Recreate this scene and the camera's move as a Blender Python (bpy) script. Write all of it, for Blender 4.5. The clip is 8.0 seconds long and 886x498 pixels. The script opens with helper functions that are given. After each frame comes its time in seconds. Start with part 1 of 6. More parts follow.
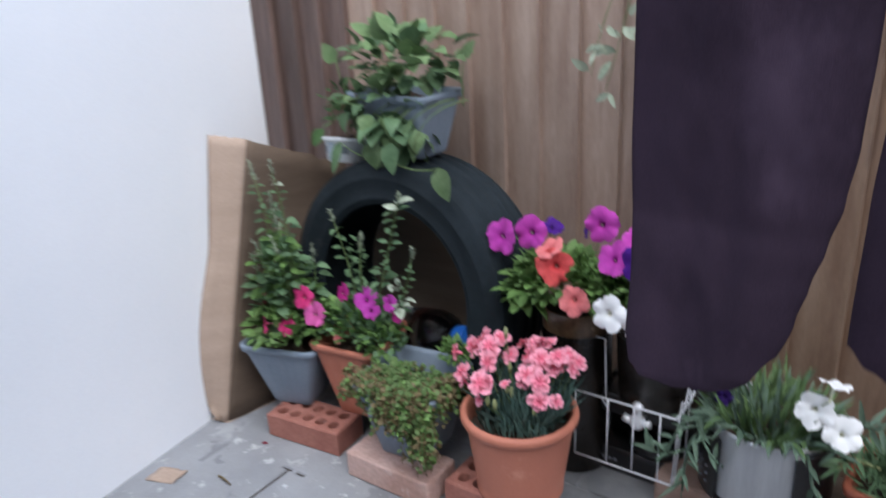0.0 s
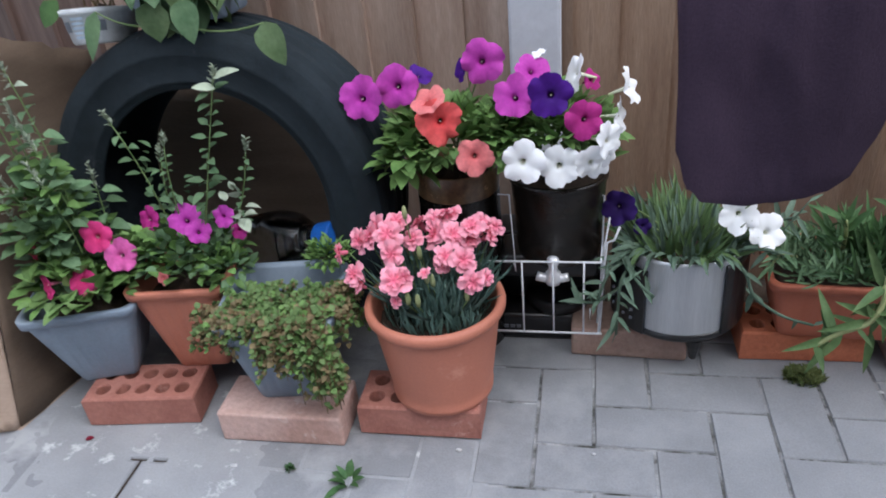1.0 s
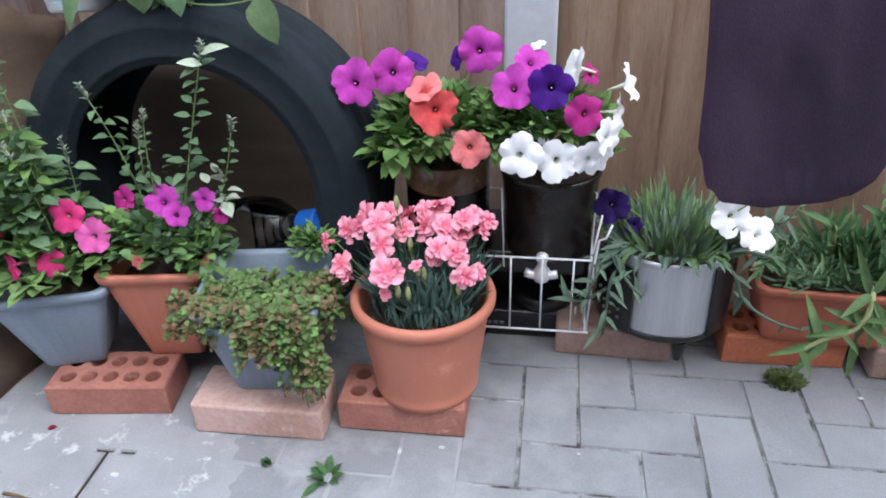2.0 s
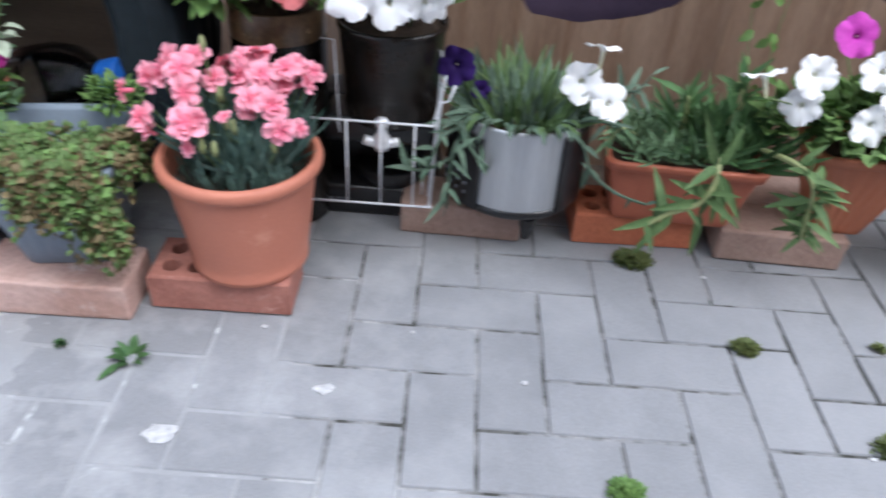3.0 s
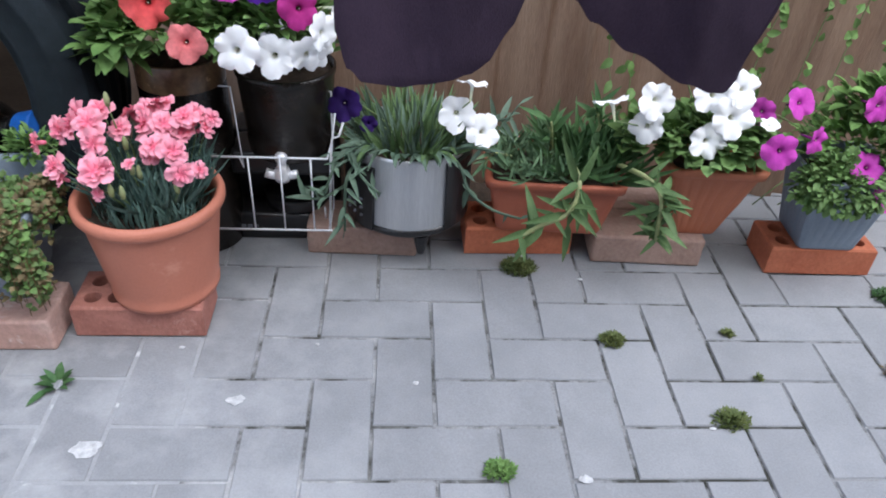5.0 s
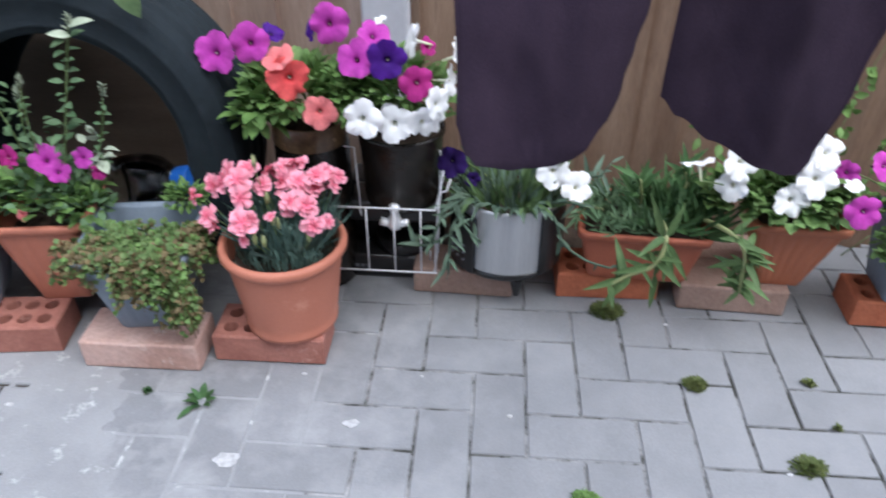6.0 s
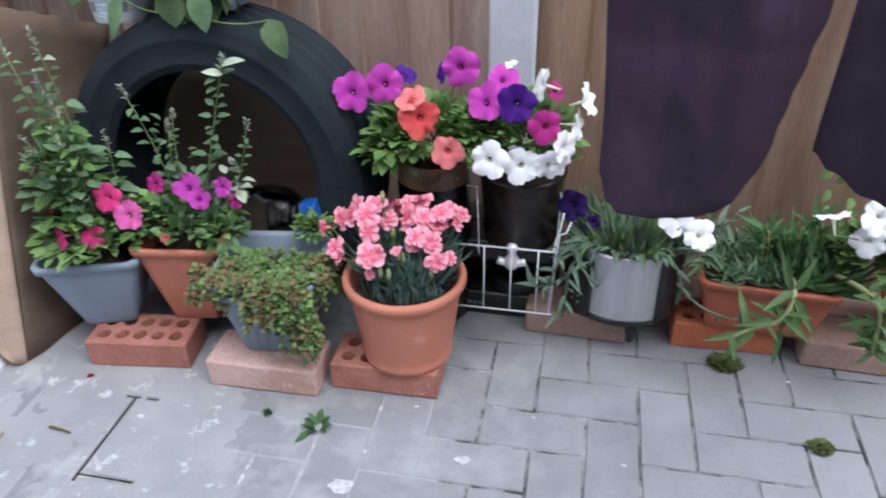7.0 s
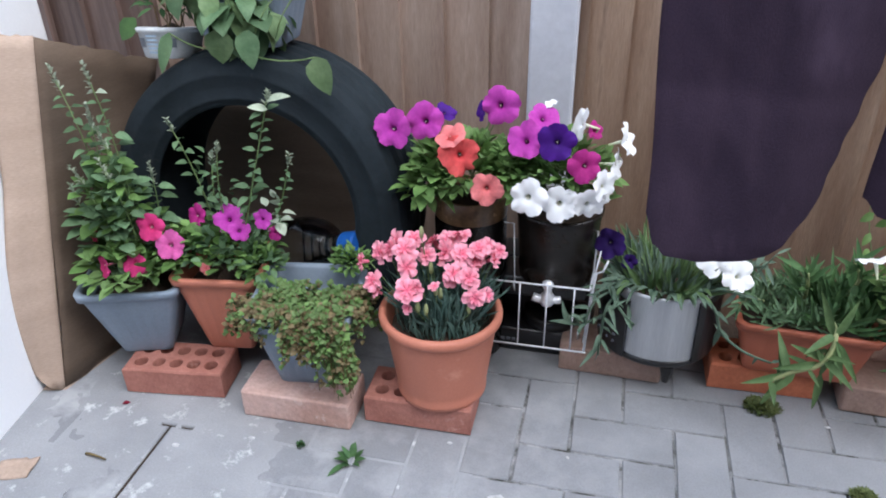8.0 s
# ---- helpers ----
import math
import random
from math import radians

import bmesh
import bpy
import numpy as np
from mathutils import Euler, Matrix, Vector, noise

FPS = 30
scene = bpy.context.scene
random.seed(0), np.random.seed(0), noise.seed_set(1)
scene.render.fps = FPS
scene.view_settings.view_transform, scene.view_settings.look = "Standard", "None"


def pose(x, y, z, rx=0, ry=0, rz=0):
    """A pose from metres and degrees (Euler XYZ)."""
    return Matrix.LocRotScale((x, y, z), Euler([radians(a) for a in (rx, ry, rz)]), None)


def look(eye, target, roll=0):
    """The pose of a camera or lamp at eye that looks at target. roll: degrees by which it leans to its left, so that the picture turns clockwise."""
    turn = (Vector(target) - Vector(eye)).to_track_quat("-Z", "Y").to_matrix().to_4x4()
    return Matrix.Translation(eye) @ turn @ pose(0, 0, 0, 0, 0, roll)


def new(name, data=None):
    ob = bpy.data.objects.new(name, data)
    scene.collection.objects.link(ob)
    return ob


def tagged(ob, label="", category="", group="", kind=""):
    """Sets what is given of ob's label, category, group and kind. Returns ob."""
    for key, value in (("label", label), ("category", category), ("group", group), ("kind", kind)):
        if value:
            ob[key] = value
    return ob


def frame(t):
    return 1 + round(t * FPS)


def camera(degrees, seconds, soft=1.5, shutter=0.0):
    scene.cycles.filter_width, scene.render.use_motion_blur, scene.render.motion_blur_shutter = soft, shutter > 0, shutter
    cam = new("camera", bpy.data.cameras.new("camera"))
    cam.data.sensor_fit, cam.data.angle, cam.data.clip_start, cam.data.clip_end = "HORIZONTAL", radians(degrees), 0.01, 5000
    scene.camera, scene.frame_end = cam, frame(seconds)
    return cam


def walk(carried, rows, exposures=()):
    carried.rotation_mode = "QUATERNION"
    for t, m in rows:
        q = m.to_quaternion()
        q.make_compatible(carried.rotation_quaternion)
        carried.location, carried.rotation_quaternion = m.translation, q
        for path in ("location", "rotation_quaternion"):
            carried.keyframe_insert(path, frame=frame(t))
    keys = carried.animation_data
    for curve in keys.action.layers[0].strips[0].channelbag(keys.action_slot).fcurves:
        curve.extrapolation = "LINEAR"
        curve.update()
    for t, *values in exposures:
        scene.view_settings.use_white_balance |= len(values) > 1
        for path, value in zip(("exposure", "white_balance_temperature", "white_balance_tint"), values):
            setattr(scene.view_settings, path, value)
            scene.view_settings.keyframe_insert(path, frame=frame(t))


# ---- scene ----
cam = camera(61.7, 8.0, 1.8, 0.5)
EXPO = 2.7
EXPOSURE = [(0, -0.5), (0.5, -0.45), (1.0, -0.35), (2.5, 0.1), (3.0, 0.03), (3.5, -0.22), (4.0, -0.33), (5.5, -0.08), (6.5, -0.1), (8.0, -0.15)]
PATH = [
    (0, (-0.009, -1.044, 1.085), (-1.127, 0.458, 0.383), -3.1),
    (0.4, (-0.196, -1.021, 1.031), (-0.998, 0.603, 0.182), -3.6),
    (0.5, (-0.251, -1.003, 1.026), (-0.969, 0.633, 0.128), -3.9),
    (1, (-0.417, -0.94, 0.953), (-0.796, 0.744, -0.057), -5.8),
    (2.3, (-0.475, -0.912, 0.927), (-0.718, 0.779, -0.112), -1.1),
    (2.5, (-0.452, -0.899, 0.876), (-0.662, 0.771, -0.205), -0.3),
    (3, (-0.366, -0.86, 0.811), (-0.36, 0.729, -0.404), 4.2),
    (3.5, (-0.289, -0.844, 0.813), (-0.147, 0.735, -0.406), 5.2),
    (4, (-0.262, -0.856, 0.838), (-0.128, 0.723, -0.382), 3.8),
    (5.3, (-0.267, -0.999, 0.954), (-0.147, 0.603, -0.237), 3.6),
    (5.5, (-0.263, -1.019, 0.982), (-0.19, 0.584, -0.21), 3.0),
    (6, (-0.291, -1.051, 1.039), (-0.401, 0.578, -0.117), 0.3),
    (6.5, (-0.328, -1.062, 1.046), (-0.544, 0.592, -0.057), 0.3),
    (7, (-0.355, -1.068, 1.055), (-0.697, 0.583, -0.021), -1.2),
    (7.2, (-0.366, -1.057, 1.069), (-0.738, 0.585, -0.011), -1.4),
    (7.5, (-0.371, -1.064, 1.064), (-0.762, 0.593, 0.015), -1.4),
    (8, (-0.385, -1.075, 1.067), (-0.79, 0.606, 0.063), -1.0),
]
walk(cam, [(t, look(eye, target, roll)) for t, eye, target, roll in PATH],
     exposures=[(t, EXPO + e, 6280, 9) for t, e in EXPOSURE])

# ---- light: soft evening sky, no direct sun ----
world = bpy.data.worlds.new("sky")
scene.world = world
world.use_nodes = True
wn = world.node_tree
sky = wn.nodes.new("ShaderNodeTexSky")
sky.sky_type, sky.sun_disc = "NISHITA", False
sky.sun_elevation, sky.sun_rotation = radians(24), radians(130)
wn.nodes["Background"].inputs["Strength"].default_value = 0.13
wn.links.new(sky.outputs[0], wn.nodes["Background"].inputs["Color"])
sun = new("sun", bpy.data.lights.new("sun", "SUN"))
sun.data.energy, sun.data.angle, sun.data.color = 1.5, radians(80), (1.0, 0.96, 0.92)
sun.matrix_world = look((1.3, -3.4, 5.2), (-0.6, 0, 0))


# ---- materials ----
def let_through(nt, b, col, share):
    """Thin leaf or petal: part of the light passes through."""
    tr = nt.nodes.new("ShaderNodeBsdfTranslucent")
    nt.links.new(col, tr.inputs["Color"])
    mx = nt.nodes.new("ShaderNodeMixShader")
    mx.inputs[0].default_value = share
    nt.links.new(b.outputs[0], mx.inputs[1])
    nt.links.new(tr.outputs[0], mx.inputs[2])
    nt.links.new(mx.outputs[0], nt.nodes["Material Output"].inputs["Surface"])


def material(name, c1, c2, rough=0.6, scale=9.0, fine=70.0, bump=0.15, metal=0.0, vary=0.0, island=False, spec=0.4,
             stretch=(1, 1, 1), c3=None, spot=12.0, spot_at=0.62, smear=None, smear_at=(-0.55, -1.25), smear_most=0.75, mottle=0.35, thin=0.0):
    """Two-tone noise surface with fine grain and relief; c3 adds stains, specks or painted lights; vary shifts the
    brightness piece by piece.
    """
    m = bpy.data.materials.new(name)
    m.use_nodes = True
    nt = m.node_tree
    b = nt.nodes["Principled BSDF"]
    geo = nt.nodes.new("ShaderNodeNewGeometry")
    mp = nt.nodes.new("ShaderNodeMapping")
    mp.inputs["Scale"].default_value = stretch
    nt.links.new(geo.outputs["Position"], mp.inputs["Vector"])

    def noise_tex(s, detail=6.0, r=0.6):
        n = nt.nodes.new("ShaderNodeTexNoise")
        n.inputs["Scale"].default_value, n.inputs["Detail"].default_value, n.inputs["Roughness"].default_value = s, detail, r
        nt.links.new(mp.outputs[0], n.inputs["Vector"])
        return n.outputs["Fac"]

    def mix(kind, fac, a, c):
        n = nt.nodes.new("ShaderNodeMix")
        n.data_type, n.blend_type = "RGBA", kind
        for sock, v in ((n.inputs[0], fac), (n.inputs[6], a), (n.inputs[7], c)):
            if hasattr(v, "links"):
                nt.links.new(v, sock)
            elif isinstance(v, (int, float)):
                sock.default_value = v
            else:
                sock.default_value = (*v, 1)
        return n.outputs[2]

    def ramp(fac, lo, hi):
        n = nt.nodes.new("ShaderNodeMapRange")
        n.inputs["From Min"].default_value, n.inputs["From Max"].default_value = lo, hi
        nt.links.new(fac, n.inputs["Value"])
        return n.outputs[0]

    col = mix("MIX", ramp(noise_tex(scale), 0.35, 0.65), c1, c2)
    grain = noise_tex(fine, 4.0)
    col = mix("MULTIPLY", mottle, col, ramp(grain, 0.1, 0.75))
    if c3:
        col = mix("MIX", ramp(noise_tex(spot, 5.0, 0.7), spot_at, spot_at + 0.1), col, c3)
    if smear:
        sep = nt.nodes.new("ShaderNodeSeparateXYZ")
        nt.links.new(geo.outputs["Position"], sep.inputs[0])
        near = nt.nodes.new("ShaderNodeMapRange")
        near.inputs["From Min"].default_value, near.inputs["From Max"].default_value = smear_at
        nt.links.new(sep.outputs["X"], near.inputs["Value"])
        mul = nt.nodes.new("ShaderNodeMath")
        mul.operation = "MULTIPLY"
        nt.links.new(near.outputs[0], mul.inputs[0])
        nt.links.new(ramp(noise_tex(8.0, 5.0, 0.62), 0.46, 0.66), mul.inputs[1])
        half = nt.nodes.new("ShaderNodeMath")
        half.operation = "MULTIPLY"
        half.inputs[1].default_value = smear_most
        nt.links.new(mul.outputs[0], half.inputs[0])
        col = mix("MIX", half.outputs[0], col, smear)
    if vary:
        rnd = geo.outputs["Random Per Island"] if island else nt.nodes.new("ShaderNodeObjectInfo").outputs["Random"]
        hsv = nt.nodes.new("ShaderNodeHueSaturation")
        mr = nt.nodes.new("ShaderNodeMapRange")
        mr.inputs["To Min"].default_value, mr.inputs["To Max"].default_value = 1 - vary, 1 + vary
        nt.links.new(rnd, mr.inputs["Value"])
        nt.links.new(mr.outputs[0], hsv.inputs["Value"])
        nt.links.new(col, hsv.inputs["Color"])
        col = hsv.outputs[0]
    nt.links.new(col, b.inputs["Base Color"])
    b.inputs["Roughness"].default_value, b.inputs["Metallic"].default_value = rough, metal
    b.inputs["Specular IOR Level"].default_value = spec
    if bump:
        bp = nt.nodes.new("ShaderNodeBump")
        bp.inputs["Strength"].default_value, bp.inputs["Distance"].default_value = bump, 0.004
        nt.links.new(grain, bp.inputs["Height"])
        nt.links.new(bp.outputs[0], b.inputs["Normal"])
    if thin:
        let_through(nt, b, col, thin)
    return m


def petal_material(name, eye, inner, outer, veins=0.4):
    """Petal colour that runs from the eye of the bloom to its edge, with faint veins."""
    m = bpy.data.materials.new(name)
    m.use_nodes = True
    nt = m.node_tree
    b = nt.nodes["Principled BSDF"]
    tc = nt.nodes.new("ShaderNodeTexCoord")
    flat = nt.nodes.new("ShaderNodeVectorMath")
    flat.operation = "MULTIPLY"
    flat.inputs[1].default_value = (1, 1, 0)
    ln = nt.nodes.new("ShaderNodeVectorMath")
    ln.operation = "LENGTH"
    nt.links.new(tc.outputs["Object"], flat.inputs[0])
    nt.links.new(flat.outputs[0], ln.inputs[0])
    cr = nt.nodes.new("ShaderNodeValToRGB")
    el = cr.color_ramp.elements
    el[0].position, el[0].color = 0.05, (*eye, 1)
    el[1].position, el[1].color = 0.95, (*outer, 1)
    mid = el.new(0.17)
    mid.color = (*inner, 1)
    nt.links.new(ln.outputs["Value"], cr.inputs[0])
    nz = nt.nodes.new("ShaderNodeTexNoise")
    nz.inputs["Scale"].default_value = 5.0
    nt.links.new(tc.outputs["Object"], nz.inputs["Vector"])
    mx = nt.nodes.new("ShaderNodeMix")
    mx.data_type, mx.blend_type = "RGBA", "MULTIPLY"
    mx.inputs[0].default_value = veins
    nt.links.new(cr.outputs[0], mx.inputs[6])
    nt.links.new(nz.outputs["Fac"], mx.inputs[7])
    nt.links.new(mx.outputs[2], b.inputs["Base Color"])
    b.inputs["Roughness"].default_value = 0.65
    b.inputs["Specular IOR Level"].default_value = 0.2
    let_through(nt, b, mx.outputs[2], 0.1)
    return m


def glass_material(name, tint, rough=0.05):
    m = bpy.data.materials.new(name)
    m.use_nodes = True
    b = m.node_tree.nodes["Principled BSDF"]
    b.inputs["Base Color"].default_value = (*tint, 1)
    b.inputs["Transmission Weight"].default_value = 1.0
    b.inputs["Roughness"].default_value, b.inputs["IOR"].default_value = rough, 1.35
    return m


M_PAVER = material("grey_paver", (0.226, 0.231, 0.244), (0.268, 0.272, 0.286), 0.82, 7, 320, 0.3, vary=0.07, mottle=0.28, c3=(0.40, 0.40, 0.40), spot=150, spot_at=0.73, smear=(0.47, 0.475, 0.485), smear_at=(0.0, -1.2), smear_most=0.62)
M_SAND = material("joint_sand", (0.20, 0.203, 0.21), (0.29, 0.29, 0.295), 0.95, 5.0, 300, 0.5, c3=(0.034, 0.034, 0.028), spot=9, spot_at=0.455, smear=(0.46, 0.46, 0.465), smear_at=(0.10, -0.55), smear_most=0.95)
M_WALL = material("white_render", (0.82, 0.83, 0.85), (0.87, 0.87, 0.88), 0.9, 1.5, 180, 0.03, mottle=0.06)
M_LIGHT_SCREEN = material("brown_light_screen", (0.17, 0.11, 0.085), (0.26, 0.17, 0.13), 0.9, 6, 60, 0.3)
M_BOARD = material("fence_board", (0.215, 0.131, 0.087), (0.325, 0.222, 0.157), 0.75, 3.2, 60, 0.35, vary=0.12, stretch=(7, 7, 0.8), c3=(0.13, 0.082, 0.062), spot=1.6, spot_at=0.6)
M_BOARD_PALE = material("pale_fence_board", (0.34, 0.232, 0.180), (0.49, 0.365, 0.295), 0.75, 3.2, 60, 0.35, vary=0.10, stretch=(7, 7, 0.8), c3=(0.24, 0.155, 0.118), spot=1.6, spot_at=0.6)
# Darker boards, used left of x = -1.40.
M_BOARD_DARK = material("reddish_fence_board", (0.162, 0.104, 0.086), (0.262, 0.174, 0.146), 0.75, 5, 60, 0.5, vary=0.2, stretch=(14, 14, 0.9))
M_CONCRETE = material("concrete_post", (0.49, 0.50, 0.55), (0.59, 0.60, 0.65), 0.85, 6, 60, 0.15, mottle=0.15, c3=(0.40, 0.41, 0.44), spot=40, spot_at=0.70)
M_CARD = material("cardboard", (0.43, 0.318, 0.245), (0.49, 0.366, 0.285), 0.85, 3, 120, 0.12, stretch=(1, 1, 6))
# Same board as M_CARD, with the shade inside the carton put into the colour.
M_CARD_SHADE = material("cardboard_in_shade", (0.115, 0.080, 0.056), (0.158, 0.112, 0.080), 0.9, 3, 120, 0.12, stretch=(1, 1, 6))
M_RUBBER = material("tyre_rubber", (0.009, 0.0145, 0.0185), (0.018, 0.0265, 0.033), 0.82, 6, 60, 0.5, c3=(0.034, 0.039, 0.045), spot=10, spot_at=0.62, spec=0.25)
M_GREY_PL = material("blue_grey_plastic", (0.195, 0.245, 0.305), (0.24, 0.29, 0.35), 0.55, 5, 150, 0.06, mottle=0.18, c3=(0.29, 0.33, 0.37), spot=16, spot_at=0.68)
M_TERRA = material("terracotta_plastic", (0.460, 0.158, 0.100), (0.525, 0.193, 0.125), 0.55, 4, 220, 0.05, c3=(0.59, 0.258, 0.178), spot=9, spot_at=0.66, mottle=0.14)
M_TERRA_O = material("orange_terracotta_plastic", (0.42, 0.138, 0.070), (0.48, 0.168, 0.088), 0.55, 4, 220, 0.05, mottle=0.14)
M_TERRA_D = material("dark_terracotta_plastic", (0.36, 0.10, 0.056), (0.43, 0.125, 0.07), 0.55, 4, 220, 0.05, mottle=0.14)
M_BRICK = material("red_clay_brick", (0.345, 0.135, 0.102), (0.455, 0.195, 0.150), 0.85, 14, 130, 0.6, vary=0.1, c3=(0.52, 0.29, 0.235), spot=15, spot_at=0.62)
M_BRICK_O = material("orange_clay_brick", (0.45, 0.130, 0.065), (0.52, 0.165, 0.085), 0.85, 14, 130, 0.5, vary=0.06, c3=(0.60, 0.26, 0.16), spot=18, spot_at=0.68)
M_BRICK_P = material("pale_pink_brick", (0.54, 0.33, 0.27), (0.68, 0.47, 0.41), 0.9, 9, 110, 0.6, c3=(0.72, 0.60, 0.56), spot=8, spot_at=0.56)
M_BRICK_B = material("pale_brown_brick", (0.36, 0.235, 0.19), (0.45, 0.31, 0.255), 0.9, 9, 110, 0.7, c3=(0.32, 0.25, 0.20), spot=12, spot_at=0.6)
M_SOIL = material("potting_soil", (0.035, 0.024, 0.017), (0.075, 0.05, 0.035), 0.95, 40, 200, 1.0)
# c3: paler patches that stand in for light catching the folds.
M_CLOTH = material("dark_purple_cotton", (0.028, 0.019, 0.031), (0.043, 0.029, 0.047), 0.95, 4, 420, 0.25, spec=0.08, c3=(0.046, 0.032, 0.051), spot=2.6, spot_at=0.55, stretch=(1.6, 1, 0.8))
M_BLACK = material("black_plastic", (0.010, 0.010, 0.011), (0.018, 0.018, 0.020), 0.28, 6, 90, 0.05, spec=0.5)
M_JAR = material("dark_soil_behind_plastic", (0.009, 0.0075, 0.0065), (0.022, 0.016, 0.012), 0.24, 40, 160, 0.25, spec=0.4, c3=(0.05, 0.036, 0.024), spot=60, spot_at=0.70)
# c3: pale flecks in the soil and painted glints on the rim.
M_JARTOP = material("brown_soil_behind_plastic", (0.10, 0.057, 0.032), (0.29, 0.175, 0.09), 0.3, 34, 120, 0.15, spec=0.6, c3=(0.72, 0.48, 0.30), spot=60, spot_at=0.63)
M_STEEL = material("brushed_steel", (0.50, 0.52, 0.55), (0.66, 0.68, 0.70), 0.34, 2, 90, 0.05, metal=0.5, stretch=(16, 16, 0.3))
M_CHROME = material("chrome", (0.84, 0.84, 0.86), (0.92, 0.92, 0.94), 0.30, 5, 90, 0.0, metal=0.45)
M_WIRE = material("white_coated_wire", (0.72, 0.74, 0.78), (0.80, 0.81, 0.84), 0.4, 30, 90, 0.05)
M_TUB = material("white_plastic_tub", (0.80, 0.84, 0.87), (0.86, 0.88, 0.90), 0.4, 6, 90, 0.02)
M_LABEL = material("grey_print", (0.16, 0.18, 0.21), (0.22, 0.25, 0.29), 0.5, 30, 90, 0.0)
M_LABEL_B = material("pale_blue_print", (0.42, 0.55, 0.68), (0.50, 0.62, 0.74), 0.5, 30, 90, 0.0)
M_CAP = material("blue_plastic_cap", (0.010, 0.085, 0.34), (0.015, 0.11, 0.42), 0.4, 20, 90, 0.05)
M_CLEAR = glass_material("clear_bottle_plastic", (0.86, 0.90, 0.92))
M_CABLE = material("washing_line", (0.3, 0.3, 0.3), (0.4, 0.4, 0.4), 0.6, 20, 90, 0.05)
M_PRINT = material("pale_grey_print", (0.15, 0.16, 0.19), (0.20, 0.21, 0.24), 0.5, 30, 90, 0.0)

leaf_kw = dict(rough=0.6, scale=25, fine=140, bump=0.15, vary=0.32, island=True, spec=0.25, thin=0.15)
M_LEAF = material("fresh_green_leaf", (0.108, 0.208, 0.056), (0.176, 0.298, 0.090), **leaf_kw)
M_LEAF_D = material("deep_green_leaf", (0.044, 0.105, 0.038), (0.085, 0.168, 0.058), **leaf_kw)
M_LEAF_L = material("light_green_leaf", (0.135, 0.235, 0.075), (0.20, 0.32, 0.115), **leaf_kw)
M_LEAF_BEAN = material("pale_broad_leaf", (0.145, 0.235, 0.100), (0.215, 0.315, 0.150), **leaf_kw)
M_LEAF_G = material("grey_green_leaf", (0.092, 0.170, 0.082), (0.156, 0.250, 0.130), **leaf_kw)
M_LEAF_P = material("pale_silver_tip", (0.30, 0.36, 0.26), (0.42, 0.47, 0.36), **leaf_kw)
M_LEAF_BLUE = material("blue_green_grass_leaf", (0.085, 0.158, 0.134), (0.155, 0.25, 0.207), **leaf_kw)
M_LEAF_BR = material("browned_leaf", (0.12, 0.080, 0.035), (0.20, 0.145, 0.065), **leaf_kw)
M_LEAF_OL = material("bronze_olive_leaf", (0.15, 0.115, 0.055), (0.24, 0.185, 0.095), **leaf_kw)
M_LEAF_S = material("fleshy_green_leaf", (0.085, 0.150, 0.055), (0.135, 0.215, 0.085), **leaf_kw)
M_LEAF_SUC = material("blue_grey_fleshy_leaf", (0.092, 0.150, 0.102), (0.155, 0.225, 0.160), **leaf_kw)
M_HERB = material("pale_herb_leaf", (0.108, 0.178, 0.060), (0.172, 0.255, 0.094), **dict(leaf_kw, vary=0.22))
M_MOSS = material("olive_moss", (0.095, 0.130, 0.040), (0.165, 0.195, 0.070), **leaf_kw)
M_STEM = material("green_stem", (0.12, 0.19, 0.06), (0.19, 0.27, 0.11), 0.6, 20, 90, 0.1)
M_STEM_P = material("pale_stem", (0.26, 0.30, 0.12), (0.36, 0.39, 0.19), 0.6, 20, 90, 0.1)
M_WHITE_DROP = material("white_splash", (0.42, 0.42, 0.43), (0.60, 0.60, 0.61), 0.9, 90, 200, 0.3)

P_MAGENTA = petal_material("magenta_petal", (0.12, 0.01, 0.11), (0.50, 0.042, 0.40), (0.59, 0.075, 0.475))
P_PURPLE = petal_material("purple_petal", (0.015, 0.002, 0.05), (0.055, 0.008, 0.19), (0.075, 0.010, 0.25))
P_DEEP = petal_material("deep_violet_petal", (0.010, 0.002, 0.03), (0.022, 0.006, 0.085), (0.030, 0.008, 0.11))
P_CORAL = petal_material("coral_petal", (0.70, 0.06, 0.06), (0.82, 0.08, 0.085), (0.88, 0.13, 0.13))
P_SALMON = petal_material("salmon_petal", (0.66, 0.10, 0.11), (0.80, 0.18, 0.185), (0.84, 0.25, 0.25))
P_WHITE = petal_material("white_petal", (0.70, 0.74, 0.45), (0.87, 0.88, 0.88), (0.90, 0.90, 0.91), 0.04)
P_PINK = petal_material("hot_pink_petal", (0.86, 0.45, 0.55), (0.62, 0.03, 0.16), (0.68, 0.05, 0.22))
P_ROSE = petal_material("rose_pink_petal", (0.75, 0.40, 0.60), (0.64, 0.10, 0.34), (0.70, 0.13, 0.40))
P_PLUM = petal_material("plum_pink_petal", (0.20, 0.01, 0.10), (0.42, 0.02, 0.20), (0.50, 0.035, 0.26))
P_RED = petal_material("dark_red_petal", (0.20, 0.01, 0.03), (0.30, 0.015, 0.05), (0.36, 0.02, 0.07))
P_DIANTHUS = petal_material("salmon_pink_petal", (0.74, 0.11, 0.20), (0.86, 0.20, 0.30), (0.92, 0.39, 0.48), 0.12)
M_STAMEN = material("pale_stamen", (0.60, 0.55, 0.45), (0.70, 0.65, 0.55), 0.7, 30, 90, 0.0)


